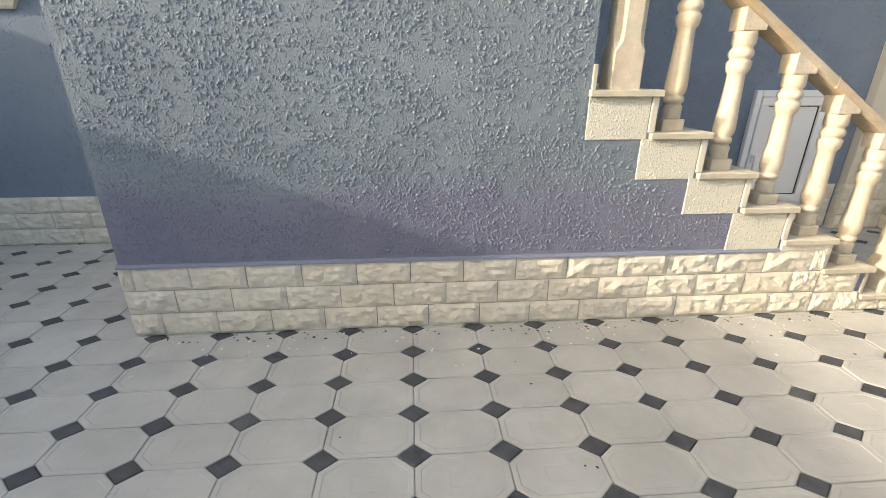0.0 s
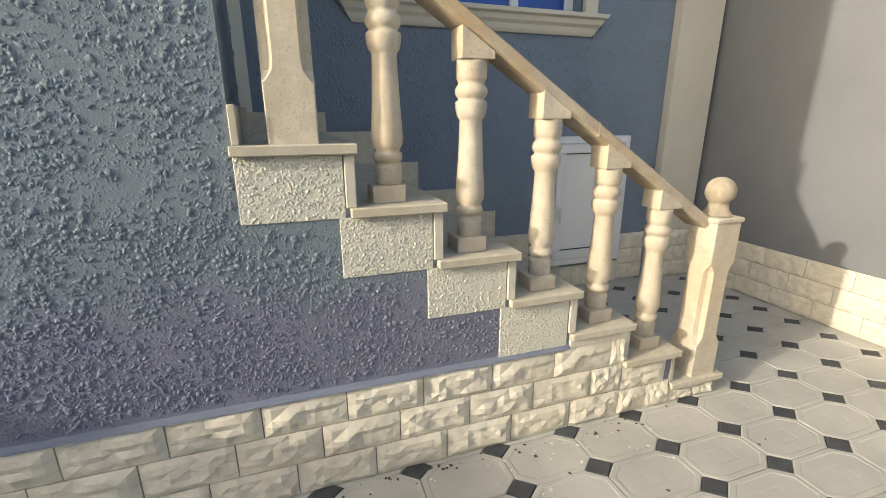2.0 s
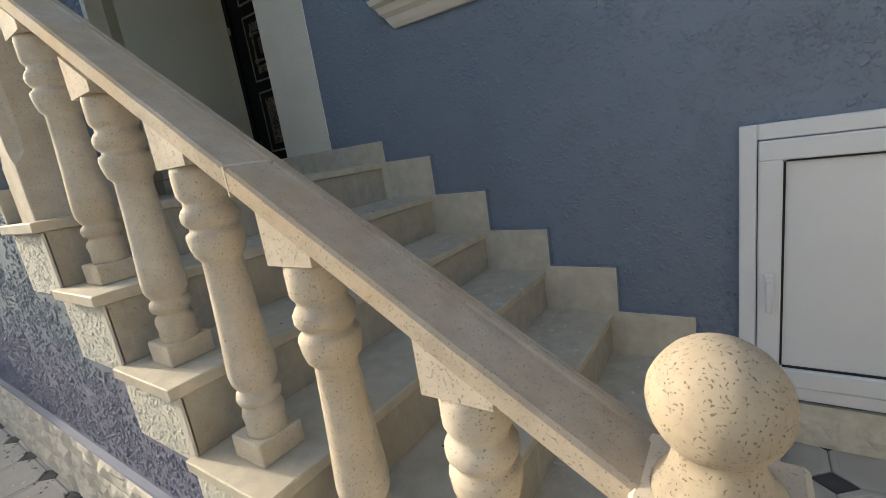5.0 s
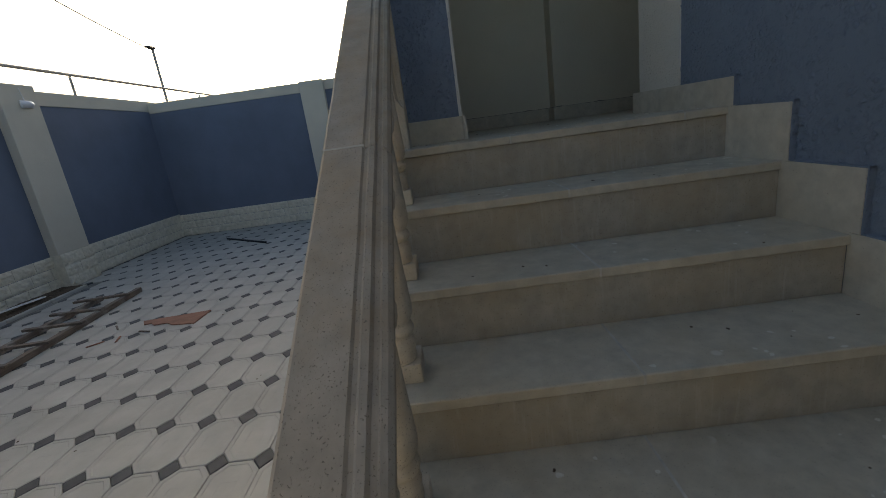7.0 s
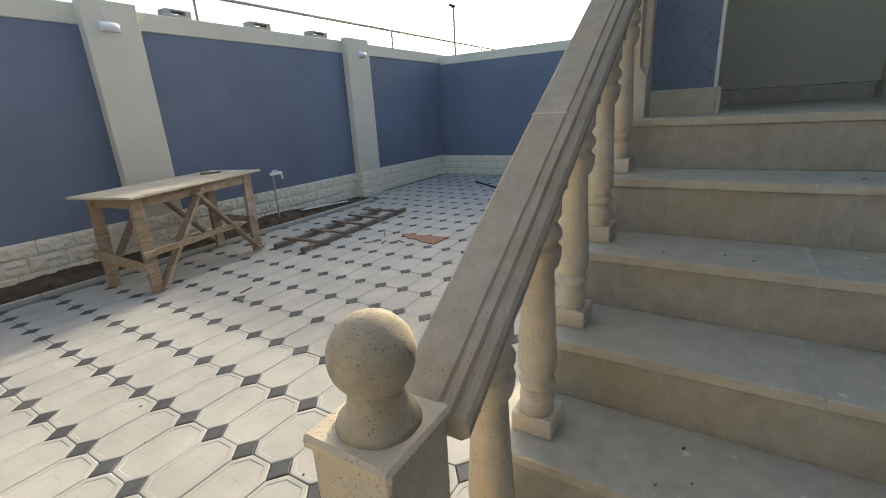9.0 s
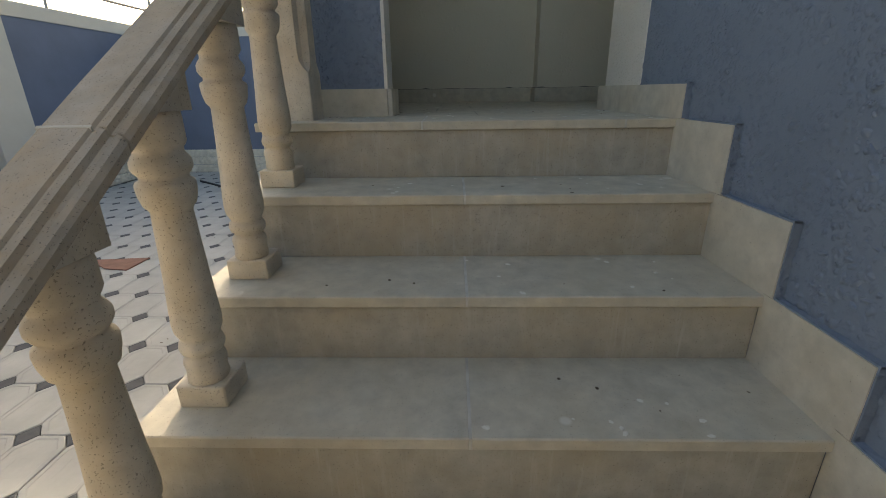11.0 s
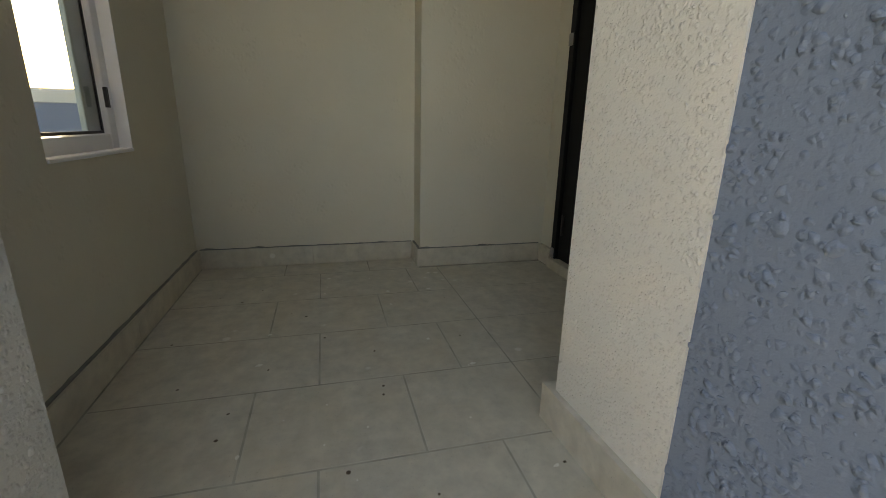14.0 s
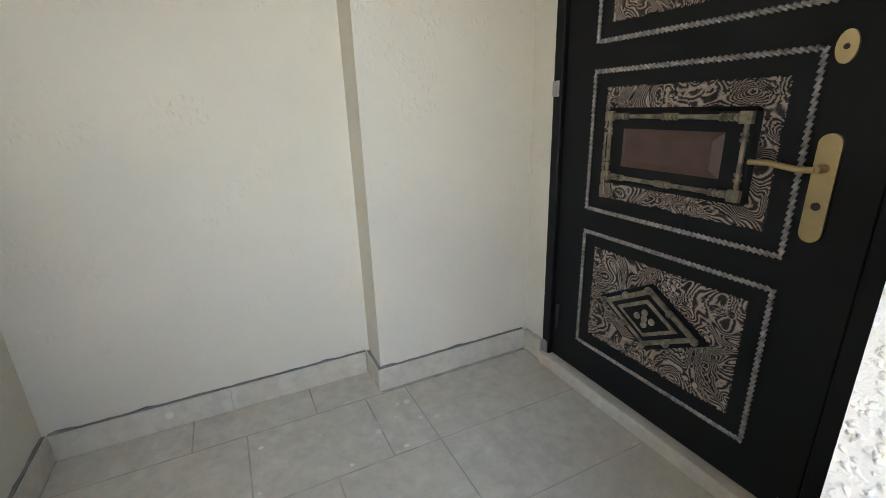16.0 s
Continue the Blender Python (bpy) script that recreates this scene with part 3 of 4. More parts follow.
def scooped_post(half, z0, z1, scoop0, scoop1, depth, cx, cy):
    """A square post whose corners are hollowed between two heights, with rounded ends."""
    bm = bmesh.new()
    levels = [(z0, 0), (scoop0, 0), (scoop0 + 0.012, depth * 0.45), (scoop0 + 0.035, depth * 0.9), (scoop0 + 0.07, depth), (scoop1 - 0.07, depth), (scoop1 - 0.035, depth * 0.9), (scoop1 - 0.012, depth * 0.45), (scoop1, 0), (z1, 0)]
    rings = []
    for z, d in levels:
        ring = []
        c = max(d, 0.004)
        for sx, sy in ((-1, -1), (1, -1), (1, 1), (-1, 1)):
            a, b = (sx * half, sy * (half - c)), (sx * (half - c), sy * half)
            mid = (sx * (half - c * 0.72), sy * (half - c * 0.72)) if d > 0 else (sx * (half - c * 0.4), sy * (half - c * 0.4))
            ring += [a, mid, b] if sx * sy > 0 else [b, mid, a]
        rings.append([bm.verts.new((cx + x, cy + y, z)) for x, y in ring])
    for a, b in zip(rings, rings[1:]):
        for k in range(12):
            bm.faces.new((a[k], a[(k + 1) % 12], b[(k + 1) % 12], b[k]))
    bm.faces.new(rings[0][::-1])
    bm.faces.new(rings[-1])
    return bm


newel = thing("newel_post", "square limestone newel post topped with a weathered ball", "post")
NX, NY = 2.688, 2.189
part("shaft", scooped_post(0.070, 0.105, 0.845, 0.27, 0.66, 0.030, NX, NY), M_TURNED, newel, "square shaft with hollowed corners")
part("cap", boxes((NX - 0.078, NX + 0.078, NY - 0.078, NY + 0.078, 0.845, 0.868), bevel=0.006), M_TURNED, newel, "square cap")
bm = lathe([(0.0, 0.062), (0.010, 0.058), (0.022, 0.046), (0.040, 0.041), (0.050, 0.040)] + [(0.106 - 0.0615 * math.cos(math.radians(a)), 0.0615 * math.sin(math.radians(a))) for a in range(38, 180, 8)] + [(0.1674, 0.004)], 40, NX, NY, 0.868)
for v in bm.verts:
    v.co += 0.0016 * Vector((noise.noise(v.co * 40), noise.noise(v.co * 40 + Vector((9, 0, 0))), 0))
part("ball", bm, M_BALL, newel, "pitted weathered stone ball", True)

post = thing("porch_post", "square limestone post with hollowed corners at the stair head", "post")
PX, PY = 0.944, 2.207
part("shaft", scooped_post(0.070, 1.21, 2.06, 1.375, 1.88, 0.034, PX, PY), M_TURNED, post)
part("cap", boxes((PX - 0.08, PX + 0.08, PY - 0.08, PY + 0.08, 2.06, 2.085), bevel=0.006), M_TURNED, post, "square cap")


# ---------------------------------------------------------------- windows, meter cabinet
def house_window(x0, x1, z0, z1, n_panes):
    w = thing("window_1", "white plastic window with blue reflective panes, cream surround and moulded sill", "window", kind="structure")
    y = HOUSE_Y
    sill = [(y + 0.02, z0 - 0.118), (y - 0.02, z0 - 0.118), (y - 0.03, z0 - 0.10), (y - 0.035, z0 - 0.07), (y - 0.055, z0 - 0.052), (y - 0.06, z0 - 0.022), (y - 0.085, z0 - 0.012), (y - 0.085, z0 + 0.012), (y + 0.16, z0 + 0.012), (y + 0.16, z0 - 0.02), (y + 0.02, z0 - 0.02)]
    bm = prism(sill, "x", x0 - 0.28, x1 + 0.17)
    for v in bm.verts:  # splay the ends of the moulding
        t = (v.co.z - (z0 - 0.118)) / 0.13
        v.co.x += (0.09 * (1 - t)) * (1 if v.co.x < (x0 + x1) / 2 else -1)
    part("window_sill", bm, M_CREAM, w, "moulded cream sill")
    for a, b in ((x0 - 0.10, x0), (x1, x1 + 0.10)):
        part("surround", boxes((a, b, y - 0.04, y + 0.02, z0 + 0.012, z1), bevel=0.006), M_CREAM, w, "cream surround")
    part("surround", boxes((x0 - 0.10, x1 + 0.10, y - 0.04, y + 0.02, z1, z1 + 0.10), bevel=0.006), M_CREAM, w, "cream surround")
    step = (x1 - x0) / n_panes
    part("window_frame", boxes((x0, x1, y + 0.11, y + 0.17, z0, z0 + 0.06), (x0, x1, y + 0.11, y + 0.17, z1 - 0.06, z1), *[(x0 + step * k - (0.03 if k else 0), x0 + step * k + (0.03 if k < n_panes else 0), y + 0.11, y + 0.17, z0 + 0.06, z1 - 0.06) for k in range(1, n_panes)], (x0, x0 + 0.06, y + 0.11, y + 0.17, z0 + 0.06, z1 - 0.06), (x1 - 0.06, x1, y + 0.11, y + 0.17, z0 + 0.06, z1 - 0.06), bevel=0.004), M_PVC, w, "white plastic frame")
    for k in range(n_panes):
        part("pane", boxes((x0 + step * k + 0.03, x0 + step * (k + 1) - 0.03, y + 0.135, y + 0.143, z0 + 0.05, z1 - 0.05)), M_BLUEGLASS, w, "blue reflective pane")
    return w


house_window(1.52, 2.87, 1.932, 3.28, 3)
west_window = house_window(-4.3, -2.75, 1.80, 3.1, 3)
west_window.name = "window_2"
west_window["label"] = "white plastic window with moulded cream sill on the house wall"

porch_window = thing("window_3", "white plastic porch window, open to the bright yard", "window", kind="structure")
WX0, WX1, WY = -0.66, -0.09, SIDE_Y
part("window_frame", boxes((WX0, WX0 + 0.06, WY + 0.01, WY + 0.06, 1.9, 3.1), (WX1 - 0.06, WX1, WY + 0.01, WY + 0.06, 1.9, 3.1), (WX0 + 0.06, WX1 - 0.06, WY + 0.01, WY + 0.06, 1.9, 1.96), (WX0 + 0.06, WX1 - 0.06, WY + 0.01, WY + 0.06, 3.04, 3.1), bevel=0.004), M_PVC, porch_window, "white plastic frame")
xa, xb = WX0 + 0.06, WX1 - 0.06
part("seal", boxes((xa, xb, WY + 0.03, WY + 0.04, 1.96, 1.97), (xa, xa + 0.01, WY + 0.03, WY + 0.04, 1.97, 3.04), (xb - 0.01, xb, WY + 0.03, WY + 0.04, 1.97, 3.04)), M_DARKMETAL, porch_window, "thin black rubber seal")
pane = part("pane", boxes((xa + 0.01, xb - 0.01, WY + 0.032, WY + 0.038, 1.97, 3.04)), M_GLASS, porch_window, "clear pane")
pane.visible_shadow = False
part("outer_stile", boxes((xa - 0.004, xa + 0.105, WY + 0.012, WY + 0.030, 1.965, 3.035), bevel=0.003), M_STILE, porch_window, "grey-green stile of the outer sash")
part("window_sill", boxes((WX0, WX1, WY + 0.06, 2.236, 1.893, 1.906), bevel=0.003), M_PVC, porch_window, "white painted sill")
part("reveal", boxes((WX0, WX0 + 0.006, WY + 0.06, 2.232, 1.906, 3.1)), M_PVC, porch_window, "white reveal")
part("hinge", boxes((WX0 + 0.054, WX0 + 0.066, WY + 0.06, WY + 0.072, 2.05, 2.12)), M_DARKMETAL, porch_window, "small hinge")

cabinet = thing("meter_cabinet", "white plastic utility door set in the blue house wall", "cabinet")
CX0, CX1, CZ0, CZ1, CY = 2.682, 3.358, 0.192, 1.158, HOUSE_Y
part("frame", boxes((CX0, CX0 + 0.05, CY - 0.04, CY, CZ0, CZ1), (CX1 - 0.05, CX1, CY - 0.04, CY, CZ0, CZ1), (CX0 + 0.05, CX1 - 0.05, CY - 0.04, CY, CZ0, CZ0 + 0.05), (CX0 + 0.05, CX1 - 0.05, CY - 0.04, CY, CZ1 - 0.05, CZ1), bevel=0.004), M_PVC, cabinet, "white plastic frame")
SASH = ((CX0 + 0.053, CX1 - 0.053, CY - 0.05, CY - 0.006, CZ0 + 0.053, CZ0 + 0.118), (CX0 + 0.053, CX1 - 0.053, CY - 0.05, CY - 0.006, CZ1 - 0.118, CZ1 - 0.053), (CX0 + 0.053, CX0 + 0.118, CY - 0.05, CY - 0.006, CZ0 + 0.118, CZ1 - 0.118), (CX1 - 0.118, CX1 - 0.053, CY - 0.05, CY - 0.006, CZ0 + 0.118, CZ1 - 0.118))
door_leaf = part("door", boxes((CX0 + 0.053, CX1 - 0.053, CY - 0.05, CY - 0.006, CZ0 + 0.053, CZ0 + 0.118), bevel=0.004), M_PVC, cabinet, "white plastic sash")
for bar_box in SASH[1:]:
    part("sash_bar", boxes(bar_box, bevel=0.004), M_PVC, door_leaf)
part("panel", boxes((CX0 + 0.112, CX1 - 0.112, CY - 0.028, CY - 0.018, CZ0 + 0.112, CZ1 - 0.112)), M_PVC, door_leaf)
part("gasket", boxes((CX0 + 0.1185, CX0 + 0.1255, CY - 0.034, CY - 0.028, CZ0 + 0.126, CZ1 - 0.126), (CX1 - 0.1255, CX1 - 0.1185, CY - 0.034, CY - 0.028, CZ0 + 0.126, CZ1 - 0.126), (CX0 + 0.126, CX1 - 0.126, CY - 0.034, CY - 0.028, CZ1 - 0.1255, CZ1 - 0.1185), (CX0 + 0.126, CX1 - 0.126, CY - 0.034, CY - 0.028, CZ0 + 0.1185, CZ0 + 0.1255)), M_DARKMETAL, door_leaf, "thin dark gasket")
bm = boxes((CX0 + 0.071, CX0 + 0.099, CY - 0.062, CY - 0.05, CZ0 + 0.40, CZ0 + 0.47), (CX0 + 0.078, CX0 + 0.092, CY - 0.085, CY - 0.062, CZ0 + 0.44, CZ0 + 0.455), (CX0 + 0.076, CX0 + 0.094, CY - 0.09, CY - 0.078, CZ0 + 0.34, CZ0 + 0.455), bevel=0.003)
part("handle", bm, M_PVC, door_leaf, "white lever handle")


# ---------------------------------------------------------------- front door
door = thing("door_1", "closed black house door with carved bronze panels and brass handle", "door", kind="structure")
DY = 4.225
part("frame", boxes((-0.962, -0.912, DY - 0.004, DY + 0.10, 1.268, 3.32), (0.12, 0.30, DY - 0.004, DY + 0.10, 1.268, 3.32), (-0.912, 0.12, DY - 0.004, DY + 0.10, 3.27, 3.32), bevel=0.003), M_BLACKDOOR, door, "black metal frame")
leaf = part("leaf", boxes((-0.908, 0.115, DY + 0.012, DY + 0.07, 1.274, 3.265), bevel=0.004), M_BLACKDOOR, door, "black painted leaf")
FACE = DY + 0.012


def bead(x0, x1, z0, z1, r=0.0075):
    """A twisted bead round a panel."""
    bm = bmesh.new()
    def run(p, q):
        p, q = Vector(p), Vector(q)
        n = max(2, int((q - p).length / 0.016))
        d = (q - p).normalized()
        side = Vector((0, 1, 0)).cross(d)
        for k in range(n):
            c = p + (q - p) * ((k + 0.5) / n)
            a = c - d * 0.011 - side * r * 0.7
            b = c + d * 0.011 + side * r * 0.7
            rod(a, b, r * 0.62, 5, bm)
    run((x0, FACE - 0.004, z0), (x1, FACE - 0.004, z0))
    run((x0, FACE - 0.004, z1), (x1, FACE - 0.004, z1))
    run((x0, FACE - 0.004, z0), (x0, FACE - 0.004, z1))
    run((x1, FACE - 0.004, z0), (x1, FACE - 0.004, z1))
    return bm


def carved_panel(x0, x1, z0, z1, seed):
    """A cushion of curling leaves: raised ridges in swirls over a hollow ground."""
    bm = bmesh.new()
    nx, nz = 150, 104
    grid = []
    for j in range(nz + 1):
        row = []
        for i in range(nx + 1):
            u, v = i / nx, j / nz
            x, z = x0 + (x1 - x0) * u, z0 + (z1 - z0) * v
            edge = min(u, 1 - u) * (x1 - x0) / 0.05
            edge = min(edge, min(v, 1 - v) * (z1 - z0) / 0.05, 1.0)
            w = Vector((x * 6 + seed, z * 6, seed))
            swirl = noise.noise(w) * 6.0 + 3.0 * noise.noise(w * 2.1)
            ridge = 0.5 + 0.5 * math.sin(swirl * 4.0 + 46 * (x * math.cos(swirl * 0.5) + z * math.sin(swirl * 0.5)))
            h = (0.009 * ridge ** 0.7 + 0.008) * edge
            row.append(bm.verts.new((x, FACE + 0.004 - h, z)))
        grid.append(row)
    for j in range(nz):
        for i in range(nx):
            bm.faces.new((grid[j][i], grid[j][i + 1], grid[j + 1][i + 1], grid[j + 1][i]))
    return bm


DOOR_PANELS = ((1.43, 1.918), (2.012, 2.508), (2.606, 3.11))
PX0, PX1 = -0.745, -0.050
for k, (z0, z1) in enumerate(DOOR_PANELS):
    part("twisted_bead", bead(PX0, PX1, z0, z1), M_ROPE, leaf, "twisted silvery bead")
    part("carved_panel", carved_panel(PX0 + 0.042, PX1 - 0.042, z0 + 0.04, z1 - 0.04, 3.1 * k), M_CARVED, leaf, "carved bronze-toned leaf panel", True)

# middle panel: framed red-brown tablet
z0, z1 = 2.125, 2.385
part("tablet_ground", boxes((-0.665, -0.15, FACE - 0.024, FACE, z0, z1), bevel=0.012), M_BLACKDOOR, leaf)
bm = boxes((-0.585, -0.225, FACE - 0.030, FACE - 0.02, 2.185, 2.325))
top = [v for v in bm.verts if v.co.y < FACE - 0.025]
for v in top:
    v.co.x += 0.03 if v.co.x < -0.405 else -0.03
    v.co.z += 0.03 if v.co.z < 2.25 else -0.03
    v.co.y -= 0.008
part("tablet", bm, M_REDWOOD, leaf, "raised red-brown tablet")
bm = bmesh.new()
for zz in (2.153, 2.358):
    rod((-0.636, FACE - 0.026, zz), (-0.178, FACE - 0.026, zz), 0.007, 8, bm)
    for c in (-0.405, -0.585, -0.225):
        for d in (-0.022, -0.008, 0.008, 0.022):
            rod((c + d - 0.004, FACE - 0.027, zz), (c + d + 0.004, FACE - 0.027, zz), 0.011, 8, bm)
for xx in (-0.636, -0.178):
    rod((xx, FACE - 0.026, 2.153), (xx, FACE - 0.026, 2.358), 0.007, 8, bm)
    for d in (-0.06, -0.045, 0.045, 0.06):
        rod((xx, FACE - 0.027, 2.255 + d - 0.004), (xx, FACE - 0.027, 2.255 + d + 0.004), 0.011, 8, bm)
for xx in (-0.636, -0.178):
    for zz in (2.153, 2.358):
        add_box(bm, xx - 0.016, xx + 0.016, FACE - 0.038, FACE - 0.02, zz - 0.016, zz + 0.016)
part("tablet_frame", bm, M_BRONZE, leaf, "turned bronze frame")

# lower and upper panels: studded lozenge
for zc in (1.686, 2.865):
    for s, y, mat, nm in ((1.0, 0.018, M_BLACKDOOR, "lozenge_ground"), (0.86, 0.026, M_BRONZE, "lozenge_rim"), (0.70, 0.0285, M_BLACKDOOR, "lozenge_inset"), (0.56, 0.032, M_BRONZE, "lozenge_rim"), (0.44, 0.0345, M_BLACKDOOR, "lozenge_inset")):
        part(nm, prism([(-0.402 - 0.222 * s, zc), (-0.402, zc - 0.127 * s), (-0.402 + 0.222 * s, zc), (-0.402, zc + 0.127 * s)], "y", FACE - y, FACE), mat, leaf)
    bm = bmesh.new()
    for a, b in ((0, 0), (0.03, 0), (-0.03, 0), (0, 0.022), (0, -0.022), (0.185, 0), (-0.185, 0), (0.09, 0.055), (-0.09, 0.055), (0.09, -0.055), (-0.09, -0.055), (0, 0.105), (0, -0.105)):
        bmesh.ops.create_uvsphere(bm, u_segments=10, v_segments=6, radius=0.0125, matrix=Matrix.Translation((-0.402 + a, FACE - 0.034, zc + b)))
    part("studs", bm, M_BRONZE, leaf, "round bronze studs", True)

# brass furniture
plate = []
for k in range(16):
    a = math.pi * k / 15
    plate.append((0.002 + 0.024 * math.cos(a), 2.30 + 0.024 * math.sin(a)))
for k in range(16):
    a = math.pi + math.pi * k / 15
    plate.append((0.002 + 0.024 * math.cos(a), 2.09 + 0.024 * math.sin(a)))
handle = part("door_handle", prism(plate, "y", FACE - 0.009, FACE), M_BRASS, door, "satin brass lever handle on a long plate")
bm = rod((0.002, FACE - 0.05, 2.245), (0.002, FACE - 0.005, 2.245), 0.010, 12)
pts = [(0.002, 2.245), (-0.03, 2.242), (-0.06, 2.246), (-0.10, 2.252), (-0.145, 2.25)]
for a, b in zip(pts, pts[1:]):
    rod((a[0], FACE - 0.05, a[1]), (b[0], FACE - 0.05, b[1]), 0.0075, 10, bm)
part("lever", bm, M_BRASS, handle, "curved brass lever")
part("keyhole", rod((0.002, FACE - 0.0105, 2.155), (0.002, FACE - 0.008, 2.155), 0.010, 14), M_DARKMETAL, handle)
rose = part("lock_rose", prism([(-0.010 + 0.021 * math.cos(k * math.pi / 12), 2.506 + 0.035 * math.sin(k * math.pi / 12)) for k in range(24)], "y", FACE - 0.008, FACE), M_BRASS, door, "brass lock rose")
part("keyhole", rod((-0.010, FACE - 0.0095, 2.506), (-0.010, FACE - 0.007, 2.506), 0.006, 12), M_DARKMETAL, rose)
for z in (1.30, 2.46):
    part("hinge", boxes((-0.960, -0.925, DY - 0.012, DY + 0.004, z - 0.03, z + 0.03), bevel=0.003), M_STEEL, door, "worn brown hinge plate")
part("corner_plate", boxes((0.07, 0.114, FACE - 0.006, FACE + 0.004, 1.276, 1.325), bevel=0.002), M_STEEL, door, "worn brown corner plate")
part("bolt", boxes((-0.885, -0.868, FACE - 0.012, FACE, 1.42, 1.54), bevel=0.003), M_DARKMETAL, door, "small dark bolt")


# ---------------------------------------------------------------- yard things
bench = thing("workbench", "rough carpenter's bench of pale sawn wood with a dusty plywood top", "workbench", (0.834, -1.774, 0))
part("tabletop", prism([(0.856, -0.096), (0.687, 0.578), (-0.825, 0.10), (-0.66, -0.565)], "z", 0.772, 0.79), M_PLY, bench, "dusty plywood top")
# feet and heads of the four splayed legs
LEGS = (((0.645, 0.545), (0.62, 0.47)), ((0.742, 0.02), (0.70, -0.05)), ((-0.462, 0.325), (-0.60, 0.14)), ((-0.40, -0.22), (-0.50, -0.40)))
for foot, head in LEGS:
    part("leg", beam((*foot, 0.0), (*head, 0.768), 0.05, 0.085, (1, 0, 0)), M_WOOD, bench)
(fa, ha), (fb, hb), (fc, hc), (fd, hd) = LEGS
for p, q in ((ha, hc), (hb, hd), (ha, hb), (hc, hd)):
    part("apron", beam((*p, 0.725), (*q, 0.725), 0.03, 0.085), M_WOOD, bench)
part("brace", beam((fa[0] - 0.02, fa[1] + 0.03, 0.02), (0.03, 0.365, 0.735), 0.026, 0.095, (0, 1, 0)), M_WOOD, bench, "diagonal brace")
part("brace", beam((fc[0] + 0.02, fc[1] + 0.05, 0.05), (0.10, 0.395, 0.72), 0.026, 0.095, (0, 1, 0)), M_WOOD, bench, "diagonal brace")
part("brace", beam((fd[0] + 0.05, fd[1] - 0.03, 0.10), (0.15, -0.26, 0.72), 0.026, 0.09, (0, 1, 0)), M_WOOD, bench, "diagonal brace")
part("brace", beam((fb[0] - 0.02, fb[1] - 0.03, 0.12), (0.25, -0.21, 0.70), 0.026, 0.09, (0, 1, 0)), M_WOOD, bench, "diagonal brace")
part("stretcher", beam((fa[0] + 0.06, fa[1] + 0.045, 0.33), (-0.30, 0.385, 0.34), 0.024, 0.05), M_WOOD, bench)
part("stretcher", beam((fa[0] + 0.055, fa[1] + 0.05, 0.22), (fb[0] + 0.055, fb[1] - 0.06, 0.30), 0.024, 0.075), M_WOOD, bench)
part("stretcher", beam((-0.52, 0.28, 0.32), (-0.46, -0.33, 0.32), 0.024, 0.06), M_WOOD, bench)
tool = thing("hand_tool", "small dark hand tool lying on the workbench", "tool", (0.35, -1.98, 0.79))
part("blade", boxes((-0.07, 0.05, -0.012, 0.012, 0, 0.012), bevel=0.003), M_DARKMETAL, tool)
part("grip", boxes((0.05, 0.15, -0.016, 0.016, 0, 0.026), bevel=0.006), M_OLDWOOD, tool)

ladder = thing("ladder", "broken wooden ladder lying flat on the tiles", "ladder", (0, 0, 0.0))
part("stile", beam((0.25, -0.909, 0.026), (-1.684, -1.052, 0.026), 0.055, 0.05), M_OLDWOOD, ladder)
part("stile", beam((0.259, -1.308, 0.026), (-1.538, -1.375, 0.026), 0.055, 0.05), M_OLDWOOD, ladder)
for xa, ya, xb, yb in ((0.079, -1.377, 0.031, -0.87), (-0.309, -1.386, -0.343, -0.877), (-0.703, -1.434, -0.716, -0.90), (-1.048, -1.482, -1.040, -0.97), (-1.386, -1.53, -1.434, -0.96)):
    part("rung", beam((xa, ya, 0.062), (xb, yb, 0.062), 0.045, 0.022), M_OLDWOOD, ladder)
board = thing("board", "broken red-brown fibre board lying on the tiles", "board", (-0.62, 0.0, 0))
part("sheet", prism([(-0.07, -0.36), (0.02, -0.30), (0.01, -0.24), (0.06, -0.19), (0.05, -0.08), (0.11, 0.0), (0.14, 0.20), (-0.13, 0.21), (-0.10, -0.05)], "z", 0.001, 0.009), M_BOARD, board)
for k, (x, y, a) in enumerate(((-0.35, -0.35, 20), (-0.45, -0.2, 70), (-0.30, -0.5, 130), (-0.62, -0.55, 40), (1.15, -0.55, 10), (1.3, -0.42, 80))):
    bit = part("offcut", boxes((-0.06, 0.06, -0.008, 0.008, 0, 0.008), bevel=0.002), M_OLDWOOD if k % 2 else M_BOARD)
    bit.matrix_basis = pose(x, y, 0.0005, 0, 0, a)
    tagged(bit, "small splinter of wood lying on the tiles", "debris", "splinters on the tiles")
bar = part("steel_bar", beam((-4.14, -1.21, 0.013), (-3.42, -0.30, 0.013), 0.025, 0.025), M_DARKMETAL)
tagged(bar, "dark steel bar lying on the tiles", "bar")
strip = part("plastic_strip", beam((-0.94, -2.25, 0.098), (-1.84, -2.25, 0.045), 0.05, 0.012), M_PVC)
tagged(strip, "white plastic strip lying on the soil bed", "strip")

def soil_height(x, y):
    """Loose earth heaped against the wall, lower at the kerb and towards the pilaster."""
    t = max(0.0, min(1.0, (-2.13 - y) / 0.30))
    return 0.008 + (0.085 + 0.045 * noise.noise((x * 1.7, y * 3, 2))) * t * max(0.25, min(1.0, (x + 2.5) / 1.5)) + 0.012 * noise.noise((x * 9, y * 9, 4))


